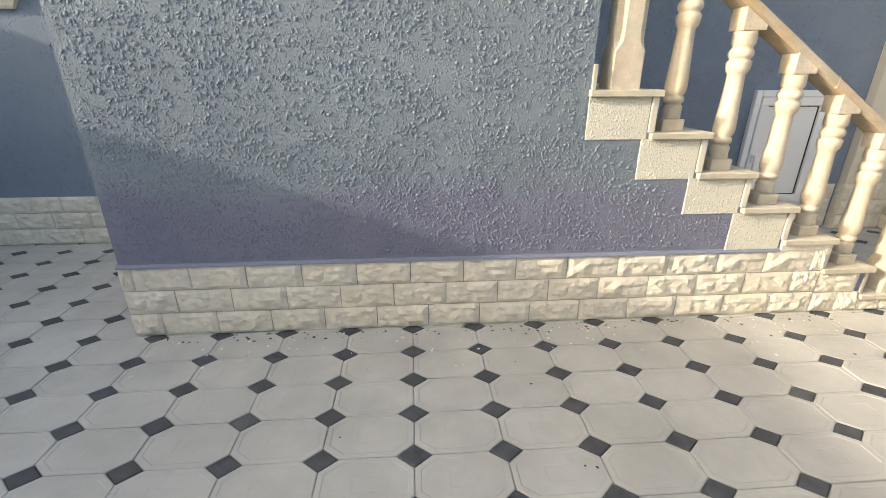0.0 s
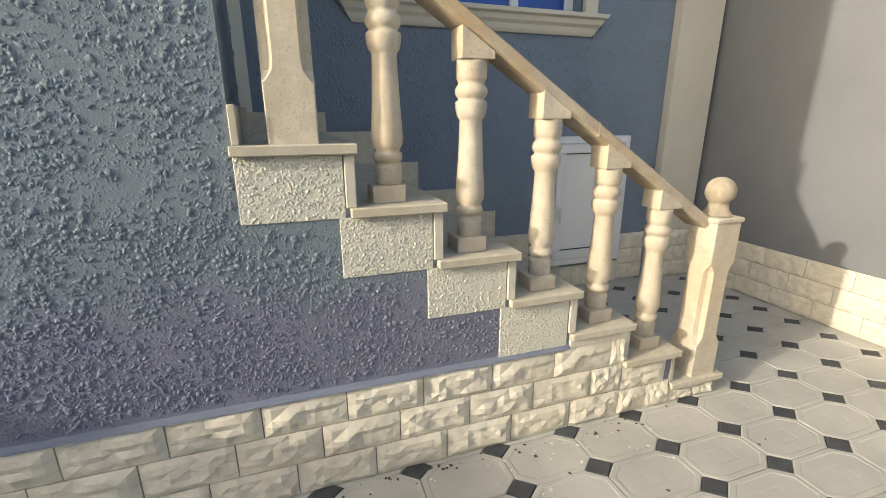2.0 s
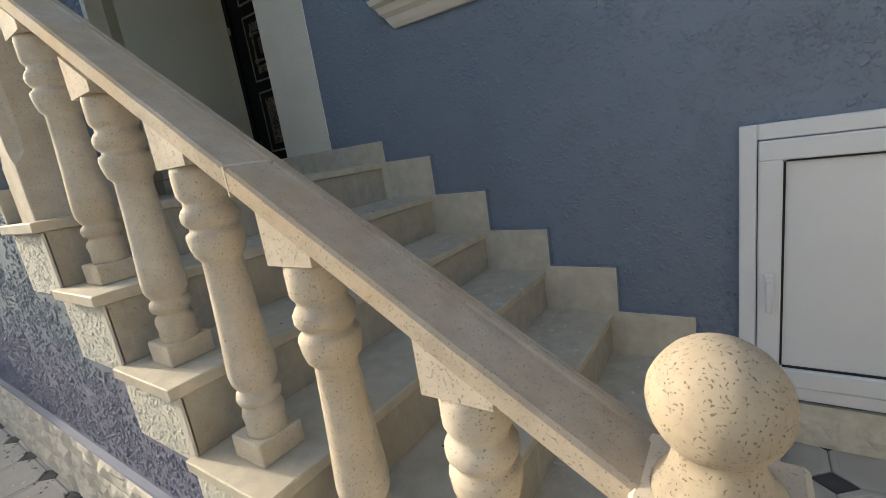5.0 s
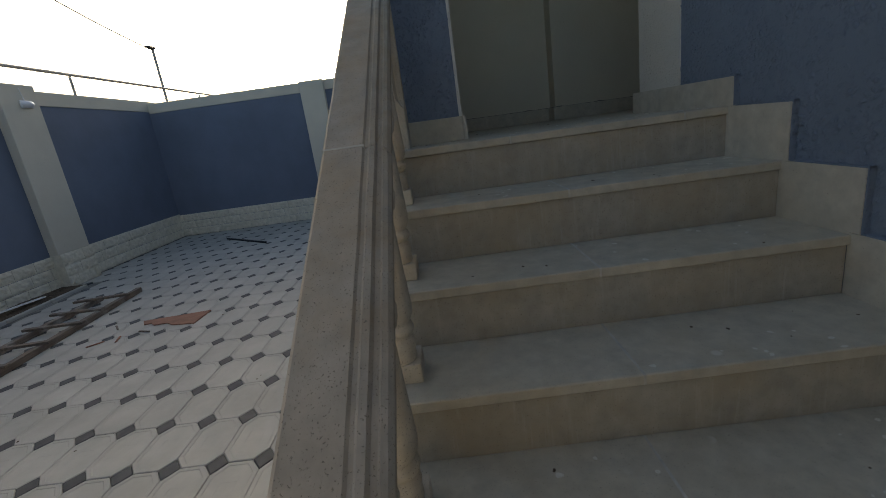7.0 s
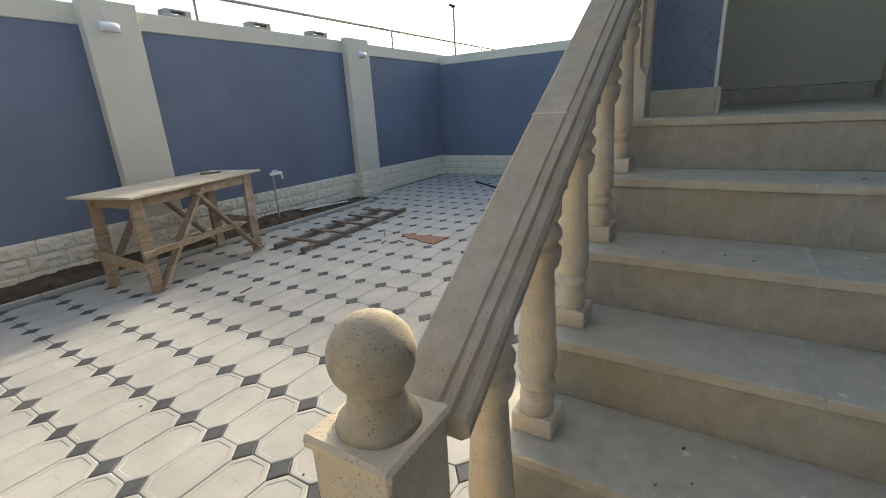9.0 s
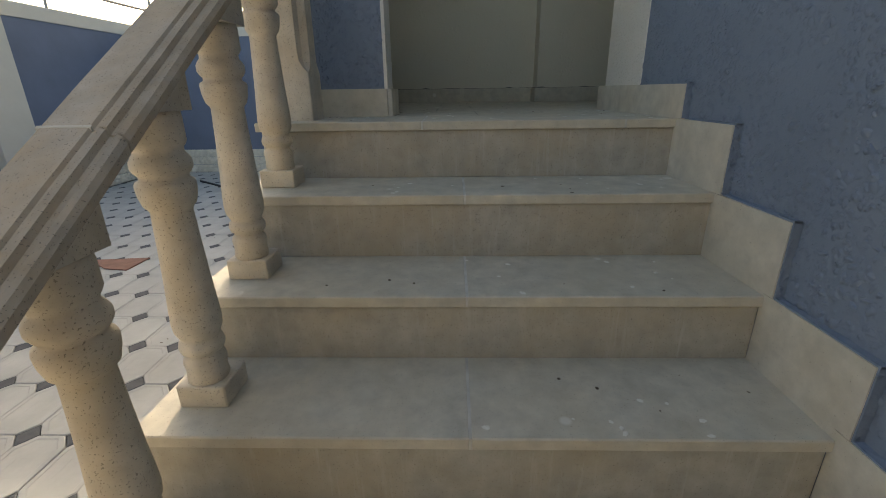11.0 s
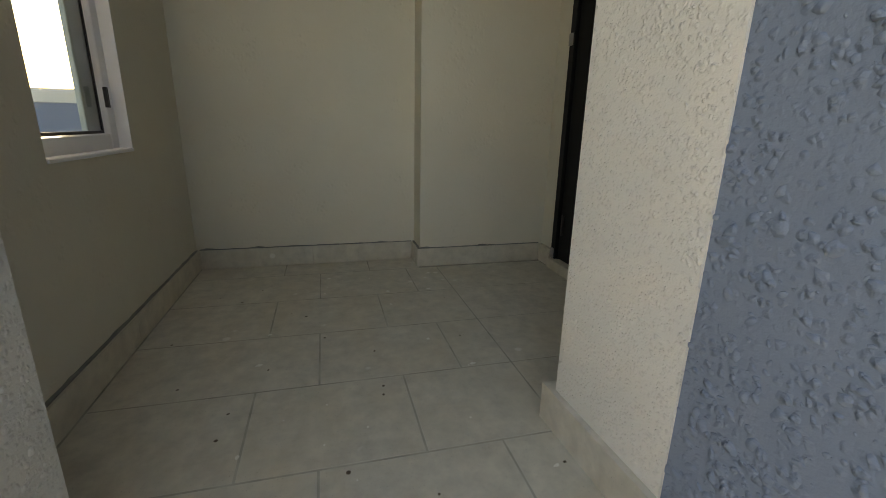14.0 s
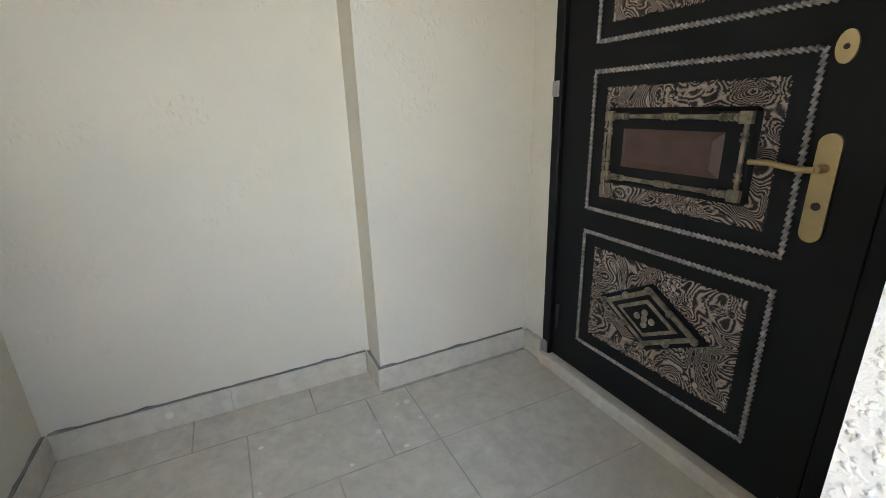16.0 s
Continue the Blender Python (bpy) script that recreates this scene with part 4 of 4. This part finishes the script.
bm = bmesh.new()
columns = [[bm.verts.new((-2.28 + 0.05 * i, y, soil_height(-2.28 + 0.05 * i, y))) for y in (-2.43, -2.38, -2.33, -2.28, -2.23, -2.18, -2.131)] for i in range(128)]
for a, b in zip(columns, columns[1:]):
    for k in range(6):
        bm.faces.new((a[k], b[k], b[k + 1], a[k + 1]))
soil = structure("soil_bed", bm, M_DIRT, "narrow bed of brown soil heaped along the yard wall", "soil")
bm = bmesh.new()
for k in range(70):
    x, y, r = random.uniform(-2.2, 3.6), random.uniform(-2.36, -2.15), random.uniform(0.01, 0.035)
    bmesh.ops.create_icosphere(bm, subdivisions=1, radius=r, matrix=Matrix.Translation((x, y, soil_height(x, y))) @ Matrix.Diagonal((1.2, 1, 0.6, 1)))
tagged(part("soil_clods", bm, M_DIRT), "loose brown clods of soil", "soil", "", "stuff")
kerb = thing("kerb", "low grey concrete edging beside the soil bed", "kerb", kind="structure")
for k in range(12):
    part("edging", boxes((-2.26 + k * 0.53, -2.26 + k * 0.53 + 0.525, -2.13, -2.085, -0.08, 0.022), bevel=0.006), M_TILE, kerb)

# fittings on and above the south wall
def wall_lamp(x, z):
    lamp = thing("wall_lamp", "white oval bulkhead lamp, unlit, on a cream pilaster", "lamp", (x, SOUTH_Y + 0.11, z), group="pilaster lamps")
    part("base", boxes((-0.085, 0.085, 0, 0.018, -0.042, 0.042), bevel=0.012, segments=3), M_PVC, lamp)
    bm = bmesh.new()
    bmesh.ops.create_uvsphere(bm, u_segments=24, v_segments=12, radius=1.0, matrix=Matrix.Translation((0, 0.018, 0)) @ Matrix.Diagonal((0.08, 0.05, 0.038, 1)))
    part("cover", bm, M_LAMP, lamp, "opal cover", True)
    part("cable", rod((0.01, 0.006, 0.042), (0.03, 0.004, 0.18), 0.004, 6), M_PVC, lamp)
    return lamp


for x in (0.85, -2.594):
    wall_lamp(x, 2.185)

pipe_rail = thing("pipe_railing", "thin painted steel pipe railing along the wall top", "railing")
part("top_rail", rod((3.0, -2.60, 2.66), (-8.4, -2.60, 2.70), 0.020, 10), M_STEEL, pipe_rail)
for x in (-0.2, -3.78, -7.3):
    part("upright", rod((x, -2.60, 2.35 if x > -5.3 else -0.014), (x, -2.60, 2.66), 0.017, 8), M_STEEL, pipe_rail)
pole = thing("street_lamp", "slim steel lamp pole with a slack cable behind the wall", "street lamp", (-6.05, -2.62, -0.014))
part("pole", rod((0, 0, 0), (0, 0, 3.42), 0.022, 10), M_STEEL, pole)
part("head", boxes((-0.05, 0.16, -0.04, 0.04, 3.40, 3.44), bevel=0.01), M_DARKMETAL, pole)
cv = bpy.data.curves.new("cable", "CURVE")
cv.dimensions = "3D"
cv.bevel_depth = 0.008
sp = cv.splines.new("POLY")
sp.points.add(24)
for k in range(25):
    t = k / 24
    sp.points[k].co = (9.0 * t, -0.3 * t, 3.38 + 3.2 * t - 2.0 * t * (1 - t), 1)
cv.materials.append(M_DARKMETAL)
cable = new("cable", cv)
cable.parent = pole
for k, (x, w) in enumerate(((0.05, 0.28), (-0.98, 0.30), (-1.96, 0.32))):
    blk = thing("concrete_block", "small grey hollow block lying on the wall top", "block", (x, -2.60, 2.368), group="blocks on the wall")
    part("block", boxes((-w / 2, w / 2, -0.07, 0.07, 0, 0.05), (-w / 2, -w / 2 + 0.06, -0.07, 0.07, 0.05, 0.085), (w / 2 - 0.06, w / 2, -0.07, 0.07, 0.05, 0.085), (-w / 2, w / 2, -0.07, 0.07, 0.085, 0.10)), M_ROOFGREY, blk)

tap = thing("yard_tap", "grey plastic tap on a riser pipe against the yard wall", "tap", (-0.66, -2.33, 0))
part("pipe", rod((0.03, 0, 0.0), (0.03, 0, 0.63), 0.011, 8), M_GREYPLASTIC, tap)
part("body", rod((0.06, 0, 0.63), (-0.10, 0, 0.63), 0.022, 12), M_PVC, tap, "white tap body")
part("spout", rod((-0.10, 0.0, 0.635), (-0.115, 0.005, 0.55), 0.016, 10), M_PVC, tap)
part("lever", boxes((-0.05, 0.03, -0.012, 0.012, 0.66, 0.675), bevel=0.004), M_PVC, tap)

# grit, chips and dried paint on steps and floor
def chip_cloud(name, material, spots, size, label):
    bm = bmesh.new()
    for x, y, z in spots:
        n = random.randint(5, 8)
        r = random.uniform(*size)
        stretch, turn = random.uniform(0.5, 1.0), random.uniform(0, 6.28)
        ring = []
        for k in range(n):
            a = 2 * math.pi * k / n
            u, v = r * math.cos(a) * random.uniform(0.7, 1.2), r * stretch * math.sin(a) * random.uniform(0.7, 1.2)
            ring.append((x + u * math.cos(turn) - v * math.sin(turn), y + u * math.sin(turn) + v * math.cos(turn)))
        low = [bm.verts.new((px, py, z + 0.0002)) for px, py in ring]
        top = [bm.verts.new((x + (px - x) * 0.85, y + (py - y) * 0.85, z + 0.0012)) for px, py in ring]
        for k in range(n):
            bm.faces.new((low[k], low[(k + 1) % n], top[(k + 1) % n], top[k]))
        bm.faces.new(top)
    return tagged(part(name, bm, material), label, "debris", "", "stuff")


paint_spots = [(1.222, 2.643, 1.017), (1.283, 2.609, 1.017), (1.313, 3.431, 1.017), (1.254, 3.382, 1.017), (1.366, 2.604, 1.017), (2.087, 3.394, 0.452), (2.005, 3.47, 0.452), (2.045, 3.50, 0.452), (2.196, 3.169, 0.452), (2.217, 3.438, 0.452), (1.074, 3.469, 1.21), (0.946, 3.513, 1.21), (0.991, 2.416, 1.21), (0.865, 2.447, 1.21), (0.519, 3.46, 1.21)]
for i in range(2, 7):
    paint_spots += [(random.uniform(NOSE_X[i] - 0.25, NOSE_X[i] - 0.01), random.triangular(2.35, 3.53, 3.4), TREAD_Z[i]) for _ in range(9)]
paint_spots += [(random.uniform(-1.0, 1.08), random.uniform(2.6, 3.5), 1.21) for _ in range(45)]
chip_cloud("paint_flakes", M_BAND, paint_spots, (0.003, 0.012), "dried white paint drops on steps and floor")
grit_spots = [(0.823, 2.315, 1.21), (0.80, 2.28, 1.21), (0.862, 2.339, 1.21), (2.129, 3.226, 0.452)]
for i in range(2, 7):
    grit_spots += [(random.uniform(NOSE_X[i] - 0.25, NOSE_X[i] - 0.01), random.uniform(2.35, 3.53), TREAD_Z[i]) for _ in range(5)]
grit_spots += [(random.uniform(-1.2, 1.05), random.uniform(2.3, 3.5), 1.21) for _ in range(25)]
chip_cloud("grit", M_DIRT, grit_spots, (0.0025, 0.007), "dark grit scattered on steps and floor")
chip_cloud("plaster_droppings", M_BAND, [(random.uniform(-1.4, 2.4), random.triangular(1.7, 2.08, 2.05), 0.0006) for _ in range(90)], (0.003, 0.010), "pale plaster droppings on the tiles along the wall")
chip_cloud("yard_grit", M_DIRT, [(random.uniform(-1.4, 2.5), random.triangular(2.0, 2.10, 2.10), 0.0006) for _ in range(120)] + [(random.uniform(-4, 3.5), random.uniform(-2, 2), 0.0006) for _ in range(60)], (0.003, 0.010), "dark grit gathered along the wall foot")

# lumps of the thrown plaster
def lump_field(parent, material, place, u_range, v_range, per_m2, size, flat, keep, seed):
    """Rounded low lumps of thrown plaster, clustered, on one wall face; place() turns (u, v, out) into a point."""
    rng = random.Random(seed)
    sides = 7
    verts, faces = [], []
    count = int((u_range[1] - u_range[0]) * (v_range[1] - v_range[0]) * per_m2)
    for _ in range(count):
        u, v = rng.uniform(*u_range), rng.uniform(*v_range)
        if rng.random() > keep(u, v):
            continue
        r = size[0] + (size[1] - size[0]) * rng.random() ** 2.3
        turn, squash = rng.uniform(0, 6.28), rng.uniform(0.38, 1.0)
        tall = r * rng.uniform(*flat)
        base = len(verts)
        wob = [rng.uniform(0.62, 1.3) for _ in range(sides)]
        for ring, out in ((1.0, -0.0012), (0.72, tall * 0.75)):
            for k in range(sides):
                a = 2 * math.pi * k / sides
                p, q = r * ring * wob[k] * math.cos(a), r * ring * wob[k] * squash * math.sin(a)
                verts.append(place(u + p * math.cos(turn) - q * math.sin(turn), v + p * math.sin(turn) + q * math.cos(turn), out))
        verts.append(place(u + rng.uniform(-0.2, 0.2) * r, v + rng.uniform(-0.2, 0.2) * r, tall))
        for k in range(sides):
            j = (k + 1) % sides
            faces.append((base + k, base + j, base + sides + j, base + sides + k))
            faces.append((base + sides + k, base + sides + j, base + 2 * sides))
    me = bpy.data.meshes.new("plaster_lumps")
    me.from_pydata(verts, [], faces)
    me.validate()
    me.materials.append(material)
    me.polygons.foreach_set("use_smooth", [True] * len(me.polygons))
    ob = new("plaster_lumps", me)
    ob.parent = parent
    ob["kind"] = "stuff"
    return ob


def patchy(u, v, scale, low, high, seed):
    n = 0.5 + 0.5 * noise.noise((u * scale + seed, v * scale, seed)) + 0.25 * noise.noise((u * scale * 2.7, v * scale * 2.7, seed + 5))
    return max(0.0, min(1.0, (n - low) / (high - low)))


def side_keep(x, z):
    top = 4.0
    if x > 0.77:
        step = max(1, min(7, 7 - int(math.floor((x + 0.045 - 1.12) / 0.28)) - 1)) if x > 1.075 else 7
        top = TREAD_Z[step - 1] - 0.045 if step > 1 else 0.0
    if z > top - 0.01 or z < 0.42 or (z > 1.88 and -0.68 < x < -0.07):
        return 0.0
    return patchy(x + z * 0.3, z, 5.0, 0.12, 0.62, 3.0)


lump_field(porch, M_SPATTER, lambda u, v, o: (u, SIDE_Y - o, v), (-1.48, 1.90), (0.42, 2.5), 6500, (0.003, 0.013), (0.24, 0.42), side_keep, 11)
lump_field(porch, M_SPATTER, lambda u, v, o: (u, SIDE_Y - o, v), (-1.48, 1.90), (0.42, 1.0), 6500, (0.0028, 0.0085), (0.3, 0.5), lambda u, v: side_keep(u, v) * patchy(u, v, 3.0, 0.1, 0.5, 1.0), 16)
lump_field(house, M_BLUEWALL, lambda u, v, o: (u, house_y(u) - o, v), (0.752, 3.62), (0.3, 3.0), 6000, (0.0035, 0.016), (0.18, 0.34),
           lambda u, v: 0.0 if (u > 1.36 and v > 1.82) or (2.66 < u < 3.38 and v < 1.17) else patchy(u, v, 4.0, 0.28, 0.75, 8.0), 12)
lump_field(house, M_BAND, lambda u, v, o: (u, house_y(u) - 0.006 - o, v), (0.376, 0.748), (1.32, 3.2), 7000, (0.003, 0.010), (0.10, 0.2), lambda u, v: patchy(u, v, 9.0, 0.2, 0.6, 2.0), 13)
lump_field(porch, M_PIERBLUE, lambda u, v, o: (0.78 + o, u, v), (2.225, 2.503), (1.33, 3.0), 8000, (0.0035, 0.0125), (0.22, 0.42), lambda u, v: patchy(u, v, 5.0, 0.2, 0.7, 6.0), 14)
lump_field(porch, M_BAND, lambda u, v, o: (u, 2.521 + o, v), (0.628, 0.778), (1.33, 3.0), 4200, (0.003, 0.011), (0.2, 0.4), lambda u, v: patchy(u, v, 8.0, 0.25, 0.7, 4.0), 15)
for i in range(4, 8):
    x0 = NOSE_X[i] - 0.345 if i < 7 else 0.777
    z0 = TREAD_Z[i - 1] - 0.032 if i > 4 else BASE_Z
    lump_field(stair, M_CREAMTHROWN, lambda u, v, o: (u, SIDE_Y - 0.005 - o, v), (x0 + 0.006, NOSE_X[i] - 0.052), (z0 + 0.006, TREAD_Z[i] - 0.038), 9000, (0.003, 0.009), (0.16, 0.32), lambda u, v: 0.45 + 0.5 * patchy(u, v, 12.0, 0.3, 0.6, i), 20 + i)

# houses beyond the west wall
def far_house(x, y, w, d, h, roof_h):
    hs = thing("neighbour_house", "plain white neighbouring house beyond the yard wall", "house", (x, y, -0.014))
    part("wall", boxes((-w / 2, w / 2, -d / 2, d / 2, 0, h)), M_CREAM, hs)
    part("roof", prism([(-d / 2 - 0.3, h), (d / 2 + 0.3, h), (0, h + roof_h)], "x", -w / 2 - 0.3, w / 2 + 0.3), M_REDROOF, hs)
    for k in (-1, 1):
        part("window", boxes((w / 2 - 0.02, w / 2 + 0.03, k * d / 4 - 0.5, k * d / 4 + 0.5, h - 1.7, h - 0.6)), M_BLUEGLASS, hs)
    return hs


far_house(-19.5, 3.5, 7, 6, 4.6, 1.8)


# ---------------------------------------------------------------- split-face stone bases
def stone_meshes(length, height, count):
    made = []
    for s in range(count):
        bm = bmesh.new()
        nx, nz = 10, 6
        grid = []
        slope = random.uniform(-0.006, 0.006)
        for j in range(nz + 1):
            row = []
            for i in range(nx + 1):
                u, v = i / nx, j / nz
                x = (u - 0.5) * (length - 0.004)
                z = v * (height - 0.004) + 0.002
                rim = min(i, nx - i, j, nz - j)
                proud = 0.006 if rim == 0 else 0.016 + slope * (u - 0.5) * 2 + 0.012 * noise.noise((s * 7.3 + u * 5, v * 3.5, s)) + 0.006 * noise.noise((s * 3.1 + u * 13, v * 8, s)) + random.uniform(-0.0015, 0.0015)
                if rim == 1:
                    proud *= 0.86
                row.append(bm.verts.new((x, -proud, z)))
            grid.append(row)
        for j in range(nz):
            for i in range(nx):
                q = (grid[j][i], grid[j][i + 1], grid[j + 1][i + 1], grid[j + 1][i])
                if (i + j + s) % 2:
                    bm.faces.new((q[0], q[1], q[2]))
                    bm.faces.new((q[0], q[2], q[3]))
                else:
                    bm.faces.new((q[0], q[1], q[3]))
                    bm.faces.new((q[1], q[2], q[3]))
        rim = [grid[0][i] for i in range(nx + 1)] + [grid[j][nx] for j in range(1, nz + 1)] + [grid[nz][i] for i in range(nx - 1, -1, -1)] + [grid[j][0] for j in range(nz - 1, 0, -1)]
        back = [bm.verts.new((v.co.x, 0.004, v.co.z)) for v in rim]
        for k in range(len(rim)):
            n = (k + 1) % len(rim)
            bm.faces.new((rim[k], back[k], back[n], rim[n]))
        made.append(mesh_of(bm, "stone", M_ROCK))
    return made


STONE_L = 0.276
STONES = stone_meshes(STONE_L, 0.13, 12)


def stone_run(parent, x, y, turn, length, courses=3, height=0.13, z0=0.0):
    """Courses of split-face stones from (x, y), to the right of one who faces the wall; turn: the wall's heading in degrees."""
    c, s = math.cos(radians(turn)), math.sin(radians(turn))
    for k in range(courses):
        at = -(0.45 + 0.33 * ((k * 2) % 3)) * STONE_L
        while at < length - 0.02:
            a, b = max(at, 0.0), min(at + STONE_L, length)
            at += STONE_L
            if b - a < 0.03:
                continue
            ob = new("stone", random.choice(STONES))
            mid = (a + b) / 2
            ob.matrix_basis = pose(x + c * mid, y + s * mid, z0 + k * height, 0, 0, turn) @ Matrix.Diagonal(((b - a) / STONE_L, random.uniform(0.85, 1.15), height / 0.13, 1))
            ob.parent = parent


stone_run(porch, -1.508, SIDE_Y - 0.001, 0, NOSE_X[3] - 0.032 + 1.508)
stone_run(stair, NOSE_X[3] - 0.03, SIDE_Y - 0.001, 0, 0.275, 2, 0.122)
stone_run(stair, NOSE_X[2] - 0.03, SIDE_Y - 0.001, 0, 0.275, 1, 0.074)
stone_run(house, WEST_X, HOUSE_Y - 0.001, 0, 3.55)
stone_run(house, NOSE_X[1] + 0.03, HOUSE_Y - 0.001, 0, 0.30, 1, 0.13)
stone_run(house, 3.38, HOUSE_Y - 0.001, 0, 0.25)
stone_run(column, 3.65, 3.499, 0, EAST_X - 3.65)
part("base_core", boxes((3.65, EAST_X - 0.002, 3.503, HOUSE_Y, 0, 0.40)), M_ROCK, column)
stone_run(east, EAST_X - 0.001, 3.50, -90, 5.9)
stone_run(west, WEST_X + 0.001, SOUTH_Y, 90, 6.0)
stone_run(south, 4.09, SOUTH_Y + 0.001, 180, 9.15, 3, 0.137)
for x0, x1 in ((0.58, 1.05), (-2.78, -2.28)):
    part("pilaster_base", boxes((x0 + 0.004, x1 - 0.004, SOUTH_Y, SOUTH_Y + 0.125, 0, 0.42)), M_ROCK, south)
    stone_run(south, x1, SOUTH_Y + 0.126, 180, x1 - x0, 3, 0.138)
for y0, y1 in ((0.22, 0.62),):
    part("pilaster_base", boxes((WEST_X, WEST_X + 0.115, y0 + 0.004, y1 - 0.004, 0, 0.40)), M_ROCK, west)
    stone_run(west, WEST_X + 0.116, y0, 90, y1 - y0)
part("stone_core", boxes((CX0 - 0.02, CX1 + 0.02, HOUSE_Y - 0.012, HOUSE_Y, 0, 0.165)), M_ROCK, house)


# ---------------------------------------------------------------- paving
TX, TY, X_NODE, Y_NODE = 0.334, 0.2145, 0.605, 1.461
DX, DY2 = 0.064, 0.0515
pavement = thing("pavement", "yard paving of pale octagonal concrete tiles with charcoal diamond insets", "pavement", kind="structure")


def tile_rings(half_x, half_y, cut_x, cut_y, rows):
    """Closed rings of an octagon: rows of (inset, height)."""
    out = []
    for inset, z in rows:
        hx, hy = half_x - inset, half_y - inset
        cx, cy = cut_x - inset * 0.4, cut_y - inset * 0.4
        out.append([(hx, hy - cy, z), (hx - cx, hy, z), (-hx + cx, hy, z), (-hx, hy - cy, z), (-hx, -hy + cy, z), (-hx + cx, -hy, z), (hx - cx, -hy, z), (hx, -hy + cy, z)])
    return out


def octagon_verts():
    rings = tile_rings(TX / 2 - 0.0012, TY / 2 - 0.0012, DX, DY2, ((0, -0.014), (0, -0.003), (0.004, 0.0)))
    rings += tile_rings(TX / 2 - 0.0012, TY / 2 - 0.0012, DX, DY2, ((0.019, 0.0), (0.023, -0.0022)))
    verts = [v for r in rings for v in r]
    faces = []
    for k in range(len(rings) - 1):
        for j in range(8):
            faces.append((8 * k + j, 8 * k + (j + 1) % 8, 8 * k + 8 + (j + 1) % 8, 8 * k + 8 + j))
    n = len(verts)
    verts += [(sx * 0.048, sy * 0.036, -0.0022) for sx, sy in ((1, 1), (-1, 1), (-1, -1), (1, -1))]
    verts += [(sx * 0.046, sy * 0.034, -0.0028) for sx, sy in ((1, 1), (-1, 1), (-1, -1), (1, -1))]
    last = 8 * (len(rings) - 1)
    for j, (a, b) in enumerate(((0, 1), (2, 3), (4, 5), (6, 7))):
        faces.append((last + a, last + b, n + j))
        nx = (j + 1) % 4
        faces.append((last + b, last + (b + 1) % 8, n + nx, n + j))
        faces.append((n + j, n + nx, n + 4 + nx, n + 4 + j))
    faces.append((n + 4, n + 5, n + 6, n + 7))
    return verts, faces


def diamond_verts():
    a, b = DX - 0.002, DY2 - 0.002
    verts, faces = [], []
    for s, z in ((1.0, -0.014), (1.0, -0.004), (0.90, -0.001)):
        verts += [(a * s, 0, z), (0, b * s, z), (-a * s, 0, z), (0, -b * s, z)]
    for k in range(2):
        for j in range(4):
            faces.append((4 * k + j, 4 * k + (j + 1) % 4, 4 * k + 4 + (j + 1) % 4, 4 * k + 4 + j))
    faces.append((8, 9, 10, 11))
    return verts, faces


def piece_mesh(name, shape, material):
    me = bpy.data.meshes.new(name)
    me.from_pydata(shape[0], [], shape[1])
    me.materials.append(material)
    return me


def free_spot(x, y, slack):
    if x < WEST_X - 0.1 or x > EAST_X + 0.1 or y > HOUSE_Y + 0.08:
        return False
    if y < (-2.06 if x > -2.3 else SOUTH_Y - 0.05):
        return False
    return not (-1.5 + slack < x < NOSE_X[1] - slack and y > SIDE_Y + slack)


OCT, DIA = octagon_verts(), diamond_verts()
OCT_ME, DIA_ME = piece_mesh("octagon_tile", OCT, M_TILE), piece_mesh("diamond_tile", DIA, M_DOT)
rest = {"octagon_tiles": ([], []), "diamond_tiles": ([], [])}
for i in range(-18, 12):
    for j in range(-19, 11):
        for name, me, shape, dx, dy in (("octagon", OCT_ME, OCT, 0.5, 0.5), ("diamond", DIA_ME, DIA, 0, 0)):
            x, y = X_NODE + TX * (i + dx), Y_NODE + TY * (j + dy)
            if not free_spot(x, y, 0.14 if dx else 0.05):
                continue
            tilt = (random.uniform(-0.25, 0.25), random.uniform(-0.25, 0.25), random.uniform(-0.5, 0.5))
            dz = random.uniform(-0.0012, 0.0012)
            if -1.4 < x < 3.3 and -0.1 < y < 2.4 or (2.7 < x < 3.6 and y > 2.3):
                ob = new(name + "_tile", me)
                ob.matrix_basis = pose(x, y, dz, *tilt)
                ob.parent = pavement
            else:
                verts, faces = rest[name + "_tiles"]
                base = len(verts)
                m = pose(x, y, dz, *tilt)
                verts.extend(tuple(m @ Vector(v)) for v in shape[0])
                faces.extend(tuple(base + k for k in f) for f in shape[1])
for name, (verts, faces) in rest.items():
    ob = new(name, piece_mesh(name, (verts, faces), M_TILE if "oct" in name else M_DOT))
    ob.parent = pavement
    tagged(ob, kind="stuff")
